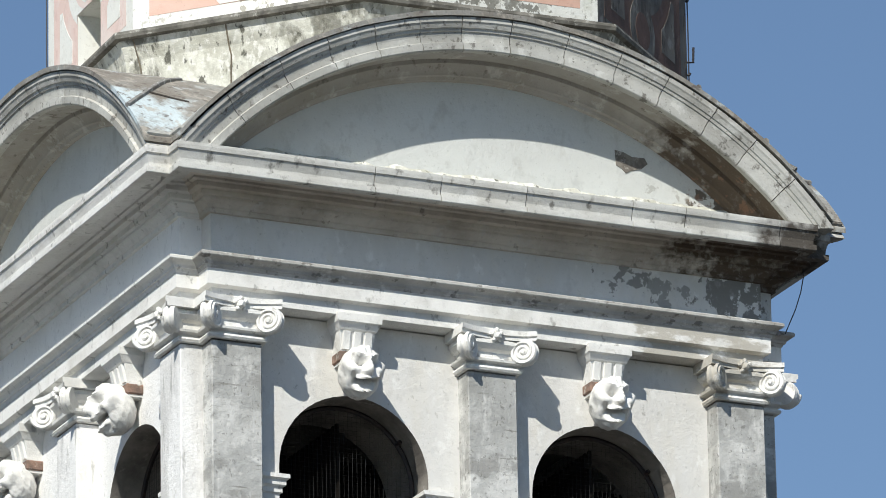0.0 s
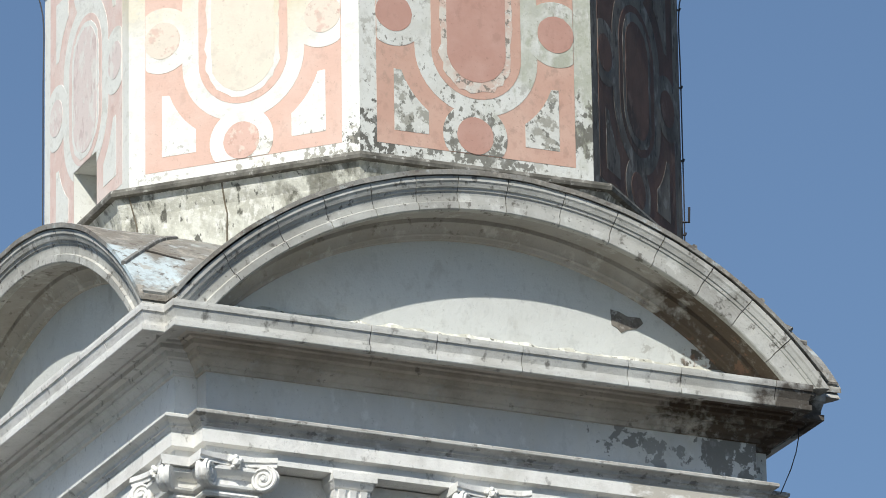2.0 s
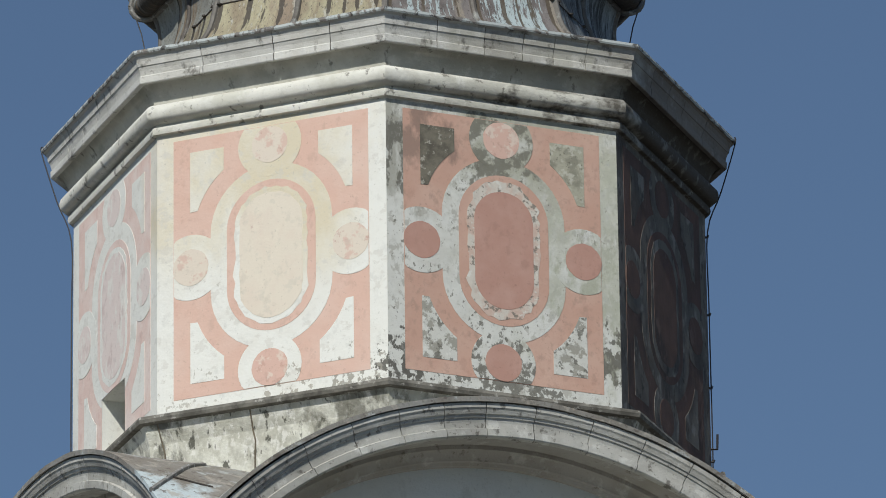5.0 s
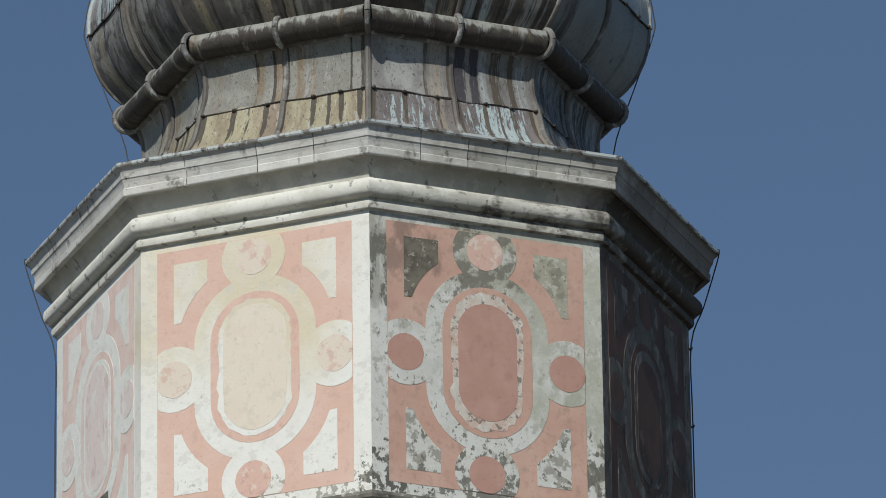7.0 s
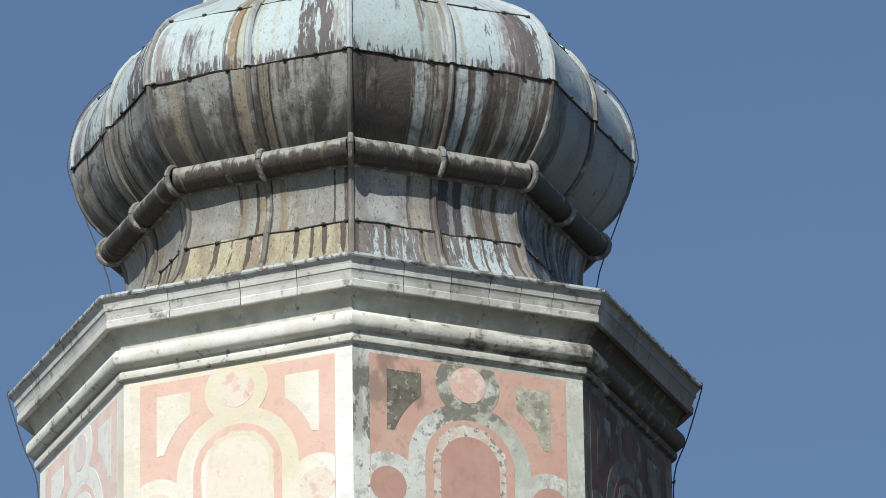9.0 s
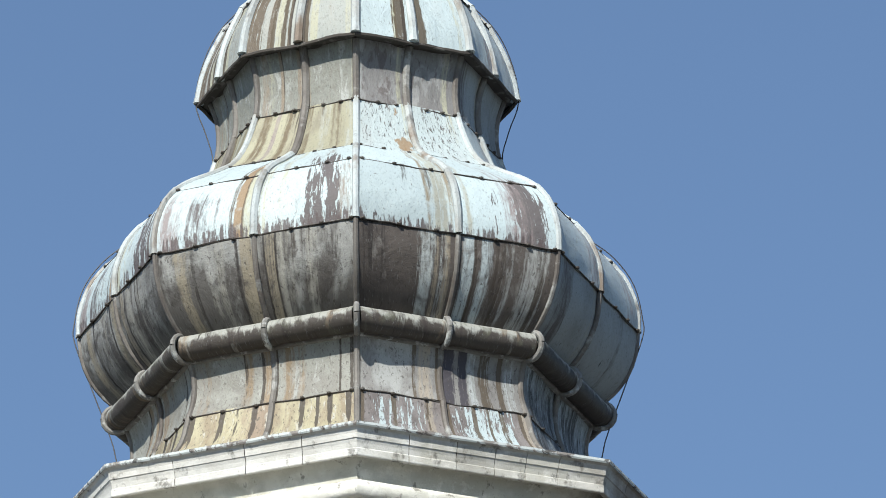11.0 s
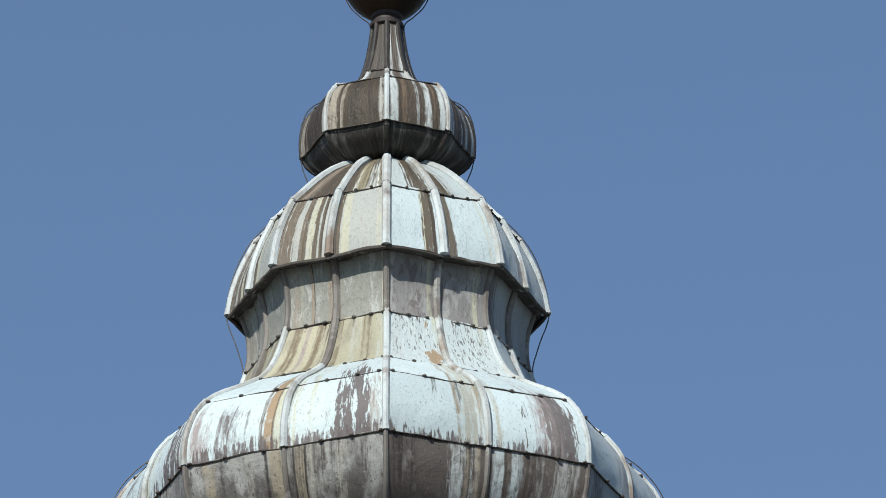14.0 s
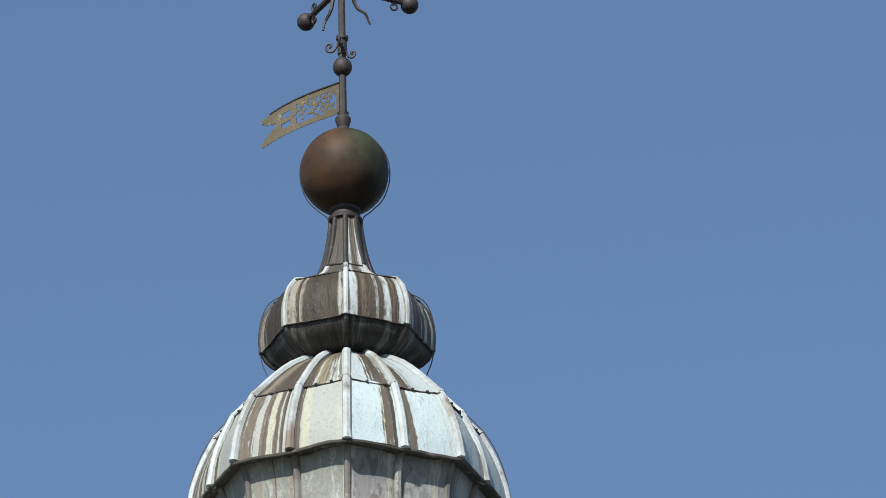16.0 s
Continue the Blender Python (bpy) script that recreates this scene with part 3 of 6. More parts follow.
skirt_upper_right = lead("skirt_upper_right", (0.285, 0.28, 0.265),
                         ((0.20, 0.185, 0.175), (3, 3, 2.0), 0.48, 0.60, 0.8, 9), run((0.40, 0.41, 0.395), [(0.20, 0.20, 0.85)], None, 5, 3.0), run((0.37, 0.32, 0.25), [(0.40, 0.07, 0.9)], None, 26, 0.8), run((0.055, 0.05, 0.062), [(0.545, 0.055, 1.0), (0.62, 0.05, 0.9)], None, 24, 0.8, 0.65, 0.71, 0.93, (3.2, 0.1, 0.3)),
                         run((0.40, 0.43, 0.43), [(0.68, 0.04, 0.9), (0.92, 0.05, 0.7)], None, 26, 1.0), run(BROWN, [(0.34, 0.02, 0.8), (0.48, 0.02, 0.95), (0.76, 0.05, 0.85), (0.86, 0.03, 0.85)], None, 24, 0.8, 0.65, 0.71, 0.92, (3.2, 0.1, 0.3)), ((0.09, 0.077, 0.072), (34, 34, 18), 0.58, 0.64, 0.7, 9))
skirt_lower_right = lead("skirt_lower_right", (0.245, 0.22, 0.21),
                         ((0.15, 0.128, 0.122), (4, 4, 2.0), 0.48, 0.60, 0.8, 9), run(CRUST, [(0.22, 0.24, 0.55), (0.75, 0.26, 0.80)], [(28.6, 1.0), (28.85, 1.0), (29.1, 0.9), (29.36, 0.7)], 26, 3.0, 0.64, 0.68, 0.92, (3.2, 0.1, 0.3)), run((0.37, 0.32, 0.25), [(0.42, 0.05, 0.8), (0.97, 0.03, 0.8)], None, 24, 0.7),
                         run(BROWN, [(c + 0.0, h, 0.92) for c, h in CLEATS] + [(0.53, 0.015, 0.9), (0.76, 0.014, 0.85)], [(28.75, 0.2), (29.0, 0.8), (29.36, 1.0)], 22, 0.9, 0.64, 0.70, 0.92, (3.2, 0.1, 0.3)), ((0.08, 0.068, 0.064), (36, 36, 20), 0.58, 0.63, 0.75, 9))
# skirt sheets turned from the sun, painted as dark blue-grey shade
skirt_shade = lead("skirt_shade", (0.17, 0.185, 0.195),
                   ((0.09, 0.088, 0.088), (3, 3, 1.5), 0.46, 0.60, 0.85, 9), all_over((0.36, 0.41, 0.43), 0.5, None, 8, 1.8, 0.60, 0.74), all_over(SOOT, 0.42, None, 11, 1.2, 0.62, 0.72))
neck_lower_left = lead("neck_lower_left", (0.39, 0.375, 0.255),
                       ((0.27, 0.245, 0.175), (3, 3, 1.4), 0.46, 0.60, 0.7, 9), run((0.16, 0.12, 0.068), [(0.14, 0.09, 0.75), (0.36, 0.06, 0.9), (0.56, 0.05, 0.85), (0.82, 0.10, 0.5)], None, 10, 0.5), run(MAUVE, [(0.25, 0.04, 0.85)], None, 22, 0.6), run((0.43, 0.455, 0.40), [(0.72, 0.08, 0.7), (0.93, 0.06, 0.7)], None, 12, 0.9),
                       run(BROWN, [(c, h, 0.9) for c, h in CLEATS], [(32.3, 0.0), (32.45, 0.7), (32.6, 1.0)], 26, 1.0), run(UMBER, [(0.52, 0.012, 0.9), (0.44, 0.01, 0.7)], None, 34, 0.6), SPECK, across=0.55)
neck_lower_right = lead("neck_lower_right", (0.40, 0.46, 0.465),
                        ((0.38, 0.41, 0.405), (3, 3, 1.6), 0.50, 0.66, 0.6, 8), ((0.095, 0.08, 0.075), (30, 30, 13), 0.585, 0.62, 0.85, 9), run((0.11, 0.095, 0.09), [(0.72, 0.26, 0.42)], [(31.95, 0.5), (32.2, 0.9), (32.6, 1.0)], 32, 12, 0.66, 0.70), run((0.095, 0.08, 0.075), [(0.20, 0.22, 0.5)], [(32.3, 0.0), (32.5, 0.8), (32.6, 1.0)], 32, 10, 0.66, 0.70),
                        run(CREAM, [(0.45, 0.03, 0.85), (0.90, 0.05, 0.75)], [(32.1, 0.0), (32.3, 0.7), (32.6, 1.0)], 20, 0.8), run(RUST, [(0.40, 0.09, 1.0)], [(31.9, 0.3), (32.0, 0.9), (32.1, 1.0), (32.2, 0.2)], 7, 6.0, 0.66, 0.72, 0.9, (3.2, 0.1, 0.3)), across=0.55)
neck_upper_left = lead("neck_upper_left", (0.27, 0.28, 0.245),
                       ((0.24, 0.235, 0.20), (16, 16, 12), 0.50, 0.60, 0.75, 9), ((0.43, 0.45, 0.425), (7, 7, 4), 0.54, 0.62, 0.75, 9), run((0.30, 0.235, 0.165), [(0.10, 0.07, 0.7), (0.27, 0.025, 0.95), (0.44, 0.035, 0.9), (0.54, 0.02, 0.7)], None, 18, 0.5), run(CREAM, [(0.17, 0.06, 0.6), (0.97, 0.03, 0.7)], None, 14, 0.7),
                       run(UMBER, [(0.475, 0.012, 0.85), (0.285, 0.008, 0.8)], None, 34, 0.6), ((0.15, 0.135, 0.12), (38, 38, 28), 0.58, 0.64, 0.65, 9), across=0.55)
# greyer and darker upwards: the cap's shadow is put into the colour
neck_upper_right = lead("neck_upper_right", (0.24, 0.235, 0.23),
                        ((0.39, 0.395, 0.385), (4, 4, 3.0), 0.50, 0.60, 0.8, 9), ((0.15, 0.125, 0.12), (6, 6, 4), 0.55, 0.62, 0.8, 9), run(CREAM, [(0.42, 0.04, 0.85), (0.88, 0.05, 0.8)], None, 18, 0.6), all_over((0.12, 0.10, 0.10), 0.45, [(32.6, 0.0), (32.85, 0.6), (33.1, 1.0)], 18, 1.8), SPECK, across=0.55)
cap_lower_left = lead("cap_lower_left", (0.37, 0.395, 0.365),
                      ((0.40, 0.40, 0.36), (3, 3, 0.8), 0.46, 0.60, 0.7, 9), run((0.135, 0.098, 0.062), [(0.09, 0.13, 0.9), (0.22, 0.08, 0.9), (0.33, 0.06, 0.6)], None, 24, 0.8, 0.66, 0.73, 0.93, (3.2, 0.1, 0.3)), run(CREAM, [(0.32, 0.05, 0.9), (0.63, 0.06, 0.95), (0.93, 0.05, 0.6)], None, 22, 0.5), run((0.095, 0.068, 0.036), [(0.27, 0.03, 0.9), (0.36, 0.03, 0.95), (0.41, 0.03, 0.95), (0.565, 0.035, 1.0)], None, 20, 0.6, 0.66, 0.73, 0.93, (3.2, 0.1, 0.3)),
                      run(UMBER, [(0.42, 0.015, 0.9), (0.545, 0.018, 1.0)], None, 30, 0.6, 0.66, 0.73, 0.93, (3.2, 0.1, 0.3)), run((0.33, 0.27, 0.21), [(0.80, 0.04, 0.55)], [(33.15, 1.0), (33.4, 0.7), (33.7, 0.2)], 28, 0.8), SPECK, across=0.55)
cap_upper_left = lead("cap_upper_left", (0.085, 0.066, 0.044),
                      ((0.065, 0.05, 0.034), (4, 4, 1.0), 0.46, 0.60, 0.85, 9), run((0.30, 0.27, 0.16), [(0.72, 0.14, 0.85), (0.92, 0.06, 0.7)], None, 18, 1.2), run((0.49, 0.52, 0.49), [(0.86, 0.12, 0.85), (0.66, 0.04, 0.6)], [(33.9, 1.0), (34.2, 0.9), (34.5, 0.5)], 20, 1.4), run((0.25, 0.20, 0.145), [(0.15, 0.12, 0.7)], None, 20, 0.7), SPECK, across=0.55)
cap_lower_right = lead("cap_lower_right", (0.42, 0.495, 0.51),
                       ((0.42, 0.46, 0.46), (2.4, 2.4, 1.2), 0.52, 0.70, 0.5, 8), run(CREAM, [(0.34, 0.04, 0.8), (0.92, 0.05, 0.5)], None, 20, 0.6), run((0.095, 0.066, 0.034), [(0.39, 0.085, 1.0), (0.575, 0.055, 0.95)], None, 14, 0.6, 0.66, 0.73, 0.93, (3.2, 0.1, 0.3)), run(UMBER, [(0.43, 0.026, 0.95), (0.535, 0.02, 1.0)], None, 24, 0.5, 0.66, 0.73, 0.93, (3.2, 0.1, 0.3)), SPECK, across=0.55)
cap_upper_right = lead("cap_upper_right", (0.39, 0.445, 0.45),
                       ((0.38, 0.39, 0.36), (3, 3, 1.2), 0.50, 0.66, 0.6, 8), run((0.10, 0.074, 0.04), [(0.28, 0.12, 0.8), (0.62, 0.10, 0.85), (0.76, 0.06, 0.5)], [(33.9, 0.5), (34.15, 0.85), (34.5, 1.0)], 14, 1.2, 0.66, 0.73, 0.93, (3.2, 0.1, 0.3)), run((0.085, 0.06, 0.032), [(0.34, 0.17, 0.97), (0.62, 0.12, 0.95)], None, 14, 0.6, 0.66, 0.73, 0.93, (3.2, 0.1, 0.3)), run(UMBER, [(0.36, 0.06, 0.8), (0.54, 0.02, 0.9)], [(33.9, 0.5), (34.3, 1.0), (34.6, 1.0)], 22, 0.8, 0.66, 0.73, 0.93, (3.2, 0.1, 0.3)), SPECK, across=0.55)
# lead under the bulb, whose shade is put into this near-black base
lead_bulb = lead("lead_bulb", (0.040, 0.036, 0.032),
                 ((0.03, 0.026, 0.023), (3.0, 3.0, 2.4), 0.46, 0.58, 0.9, 9), run((0.17, 0.17, 0.145), [(0.20, 0.22, 0.7), (0.66, 0.22, 0.55), (0.95, 0.04, 0.7)], [(34.5, 0.3), (34.62, 0.9), (34.82, 1.0)], 4, 3.2), ((0.02, 0.017, 0.015), (4, 4, 1.6), 0.54, 0.64, 0.9, 9), ((0.065, 0.07, 0.045), (9, 9, 6), 0.58, 0.64, 0.6, 8), rough=0.5, across=0.28)
bulb_top_left = lead("bulb_top_left", (0.062, 0.046, 0.028),
                     ((0.034, 0.027, 0.018), (4, 4, 1.0), 0.46, 0.60, 0.85, 9), run((0.35, 0.31, 0.24), [(0.12, 0.12, 0.95), (0.27, 0.06, 0.75)], None, 7, 0.9), run((0.43, 0.43, 0.39), [(0.91, 0.08, 0.85), (0.05, 0.03, 0.7)], None, 6, 0.8), run(UMBER, [(0.5, 0.2, 0.6)], None, 6, 0.6), across=0.28)
bulb_top_right = lead("bulb_top_right", (0.085, 0.066, 0.046),
                      ((0.05, 0.037, 0.024), (6, 6, 0.9), 0.48, 0.60, 0.85, 9), run((0.16, 0.11, 0.065), [(0.30, 0.10, 0.9), (0.80, 0.06, 0.8)], None, 7, 0.9), run((0.44, 0.48, 0.48), [(0.11, 0.12, 0.95), (0.66, 0.11, 0.9), (0.91, 0.08, 0.95), (0.50, 0.05, 0.7)], None, 7, 0.9), run(UMBER, [(0.35, 0.08, 0.8), (0.58, 0.04, 0.8), (0.80, 0.04, 0.7)], None, 8, 0.6), across=0.28)
spire_left = lead("spire_left", (0.085, 0.078, 0.066),
                  ((0.042, 0.036, 0.031), (4.0, 4.0, 1.0), 0.42, 0.60, 0.85, 8), run((0.33, 0.33, 0.30), [(0.92, 0.06, 0.7)], None, 4, 0.6), ((0.16, 0.105, 0.062), (6, 6, 0.6), 0.56, 0.63, 0.7, 7), across=0.28)
spire_right = lead("spire_right", (0.13, 0.105, 0.085),
                   ((0.09, 0.07, 0.055), (5, 5, 0.8), 0.46, 0.60, 0.85, 8), run((0.46, 0.49, 0.49), [(0.16, 0.22, 0.98), (0.80, 0.20, 0.95)], None, 4, 0.7), run(UMBER, [(0.45, 0.10, 0.7), (0.68, 0.05, 0.8)], None, 7, 0.5), across=0.28)
lead_roll = lead("lead_roll", (0.41, 0.45, 0.455),
                 ((0.31, 0.295, 0.26), (2, 2, 2), 0.44, 0.62, 0.75, 8), ((0.20, 0.125, 0.07), (3, 3, 1.2), 0.56, 0.66, 0.75, 7), ((0.08, 0.065, 0.058), (5, 5, 3), 0.60, 0.68, 0.75, 8), laid=False)
lead_roll_dark = lead("lead_roll_dark", (0.20, 0.185, 0.165),
                      ((0.10, 0.082, 0.07), (2, 2, 2), 0.44, 0.62, 0.8, 8), ((0.40, 0.41, 0.39), (3, 3, 3), 0.58, 0.66, 0.75, 8), laid=False)
lead_roof = lead("lead_roof", (0.33, 0.325, 0.30),
                 ((0.24, 0.21, 0.17), (1.6, 1.6, 1.6), 0.42, 0.58, 0.85, 8), ((0.46, 0.50, 0.50), (5, 5, 5), 0.56, 0.62, 0.7, 9), ((0.50, 0.575, 0.60), (4, 4, 4), 0.30, 0.44, 0.95, 8, (-1.86, -3.72, 23.9, 0.52)), ((0.46, 0.42, 0.35), (7, 7, 7), 0.54, 0.60, 0.7, 9), ((0.14, 0.115, 0.095), (9, 9, 9), 0.58, 0.63, 0.8, 9), laid=False)
lead_plain = lead("lead_plain", (0.27, 0.265, 0.25),
                  ((0.14, 0.13, 0.115), (4, 4, 4), 0.42, 0.62, 0.8, 8), ((0.48, 0.50, 0.49), (12, 12, 8), 0.56, 0.64, 0.8, 8), laid=False)
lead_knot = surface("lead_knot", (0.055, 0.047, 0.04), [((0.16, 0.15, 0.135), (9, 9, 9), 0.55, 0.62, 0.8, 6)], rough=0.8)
iron = surface("iron", (0.028, 0.023, 0.023), [((0.07, 0.042, 0.032), (12, 12, 12), 0.5, 0.7, 0.7, 6)], rough=0.65, metal=0.2, bump=((40, 0.3, 0.003),))
# orange tint on the sunlit left: patina, with light put into its colour
copper_ball = surface("copper_ball", (0.022, 0.018, 0.0135), [
    ((0.085, 0.043, 0.02), (1.6, 1.6, 1.6), 0.18, 0.55, 0.9, 5, (-0.42, -0.2, 36.66, 0.62)), ((0.015, 0.0135, 0.012), (3, 3, 2), 0.45, 0.65, 0.7, 7),
    ((0.048, 0.058, 0.03), (4, 4, 2), 0.26, 0.52, 0.75, 7, (0.32, -0.26, 36.84, 0.36))], rough=0.6, metal=0.15, bump=((20, 0.15, 0.004),))
copper_ball.node_tree.nodes["Principled BSDF"].inputs["Specular IOR Level"].default_value = 0.2
vane_brass = surface("vane_brass", (0.125, 0.10, 0.06), [((0.09, 0.078, 0.05), (9, 9, 9), 0.45, 0.65, 0.8, 7), ((0.40, 0.34, 0.20), (14, 14, 14), 0.58, 0.7, 0.6, 7)], rough=0.6, metal=0.3)
cable_black = surface("cable_black", (0.03, 0.03, 0.035), rough=0.6)
# near-black wood: the dim belfry inside is put into the colour
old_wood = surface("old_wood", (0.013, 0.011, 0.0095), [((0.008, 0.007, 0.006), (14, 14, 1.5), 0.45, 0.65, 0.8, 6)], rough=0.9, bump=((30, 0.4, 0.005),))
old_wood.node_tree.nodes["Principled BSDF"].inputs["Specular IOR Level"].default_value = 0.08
wire_grey = surface("wire_grey", (0.10, 0.10, 0.10), rough=0.6, metal=0.3)
wire_black = surface("wire_black", (0.02, 0.02, 0.02), rough=0.8)
# dark plaster that has the dim light of the inside put into it
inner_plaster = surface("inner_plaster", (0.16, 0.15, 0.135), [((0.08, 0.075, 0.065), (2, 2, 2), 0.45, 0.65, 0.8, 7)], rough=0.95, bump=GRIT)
brick_bare = surface("brick_bare", (0.26, 0.165, 0.125), [((0.12, 0.09, 0.075), (10, 10, 10), 0.42, 0.6, 0.8, 8), ((0.42, 0.40, 0.36), (12, 12, 12), 0.56, 0.64, 0.7, 8)], rough=0.95, bump=((30, 0.7, 0.012),))
bare_render = surface("bare_render", (0.20, 0.18, 0.155), [((0.09, 0.078, 0.065), (9, 9, 9), 0.42, 0.6, 0.8, 8), ((0.40, 0.38, 0.35), (14, 14, 14), 0.57, 0.64, 0.7, 8)], rough=0.95, bump=((30, 0.7, 0.012),))
joint_dark = surface("joint_dark", (0.16, 0.135, 0.10), [((0.20, 0.15, 0.10), (9, 9, 6), 0.5, 0.62, 0.8, 7)], rough=0.95)
paving = surface("paving", (0.055, 0.053, 0.05), [((0.038, 0.036, 0.034), (0.3, 0.3, 0.3), 0.4, 0.65, 0.8, 8)], rough=0.95)


# ---- building helpers ----
def part(name, bm, material, parent=None, label="", smooth=False, bevel=0.0):
    """Links a bmesh as one mesh object under a thing or a part."""
    bmesh.ops.recalc_face_normals(bm, faces=bm.faces)
    if bevel:
        bmesh.ops.bevel(bm, geom=list(bm.edges), offset=bevel, segments=1, affect="EDGES", clamp_overlap=True)
    me = bpy.data.meshes.new(name)
    bm.to_mesh(me)
    bm.free()
    for p in me.polygons:
        p.use_smooth = smooth
    if smooth:
        me.set_sharp_from_angle(angle=radians(35))
    me.materials.append(material)
    ob = new(name, me)
    ob.parent = parent
    if label:
        ob["label"] = label
    return ob


def thing(name, m, label, category, group="", kind=""):
    ob = new(name)
    ob.matrix_world = m
    return tagged(ob, label, category, group, kind)


def box(bm, x0, x1, y0, y1, z0, z1, m=None):
    vs = [bm.verts.new((x, y, z)) for z in (z0, z1) for x, y in ((x0, y0), (x1, y0), (x1, y1), (x0, y1))]
    for f in ((0, 1, 2, 3), (4, 5, 6, 7), (0, 1, 5, 4), (1, 2, 6, 5), (2, 3, 7, 6), (3, 0, 4, 7)):
        bm.faces.new([vs[i] for i in f])
    if m:
        bmesh.ops.transform(bm, matrix=m, verts=vs)
    return vs


def rings(bm, loops, closed=True, caps=False):
    """Quads between rows of points, each row closed or open."""
    rows = [[bm.verts.new(p) for p in loop] for loop in loops]
    n = len(rows[0])
    for a, b in zip(rows, rows[1:]):
        for i in range(n if closed else n - 1):
            j = (i + 1) % n
            bm.faces.new((a[i], a[j], b[j], b[i]))
    if caps:
        bm.faces.new(rows[0][::-1]), bm.faces.new(rows[-1])
    return rows


def tube(bm, points, r, sides=6, caps=True):
    pts = [Vector(p) for p in points]
    rad = r if isinstance(r, (list, tuple)) else [r] * len(pts)
    loops, side = [], None
    for i, p in enumerate(pts):
        way = (pts[min(i + 1, len(pts) - 1)] - pts[max(i - 1, 0)]).normalized()
        if side is None:
            side = way.orthogonal().normalized()
        side = (side - way * side.dot(way)).normalized()
        up = way.cross(side)
        loops.append([p + rad[i] * (side * math.cos(a) + up * math.sin(a)) for a in (2 * math.pi * k / sides for k in range(sides))])
    rings(bm, loops, True, caps)


def lathe(bm, profile, sides=24, m=None):
    before = set(bm.verts)
    rings(bm, [[(r * math.cos(a), r * math.sin(a), z) for a in (2 * math.pi * k / sides for k in range(sides))] for r, z in profile], True, True)
    if m:
        bmesh.ops.transform(bm, matrix=m, verts=[v for v in bm.verts if v not in before])


def slab(bm, outline, y0, y1):
    """A flat plate with the outline (x, z), from y0 (front) to y1."""
    rings(bm, [[(x, y0, z) for x, z in outline], [(x, y1, z) for x, z in outline]], True, True)


def turn(degrees):
    return Matrix.Rotation(radians(degrees), 4, "Z")


# ---- the plan ----
SQ_TURN, OCT_TURN = 24.0, -0.41
u_dir = Vector((math.cos(radians(SQ_TURN)), math.sin(radians(SQ_TURN)), 0))
SQUARE = Matrix.Translation(u_dir * -0.125) @ turn(SQ_TURN)
OCTAGON = turn(OCT_TURN)
HALF, NOTCH = 2.76, 0.20          # entablature plane and the re-entrant corners
WALL, KEY = 2.558, 2.62           # recessed wall plane, root of the keystones
ARC_Z, ARC_OUT = 21.06, 3.88      # pediment circle

# ---- ground ----
bm = bmesh.new()
rings(bm, [[(x, -3000, 0) for x in (-3000, 3000)], [(x, 3000, 0) for x in (-3000, 3000)]], closed=False)
tagged(part("ground", bm, paving), "grey stone paving of the square", "ground", kind="structure")


# ---- belfry: the square storey ----
def notched(h, s, p=0.0):
    """Plan of a square with notched corners, moved out by p."""
    a, b = h + p, h - s + p
    quarter = [(-b, -a), (b, -a), (b, -b)]
    out = []
    for k in range(4):
        c, sn = round(math.cos(k * math.pi / 2)), round(math.sin(k * math.pi / 2))
        out += [(x * c - y * sn, x * sn + y * c) for x, y in quarter]
    return out


def course(bm, profile, h=HALF, s=NOTCH):
    rings(bm, [[(x, y, z) for x, y in notched(h, s, p)] for p, z in profile])


belfry = thing("belfry", SQUARE, "weathered white plastered belfry with grey pilasters and arched openings", "bell tower")

# lower shaft
bm = bmesh.new()
rings(bm, [[(x, y, z) for x, y in notched(h, 0.12)] for h, z in ((2.9, 0.0), (2.9, 17.6), (3.1, 17.75), (3.1, 17.95), (2.66, 18.1))], True, True)
part("shaft", bm, wall_white, belfry)

ARCHES, ARCH_R, ARCH_Z, SILL = (-1.197, 1.123), 0.68, 20.95, 18.9


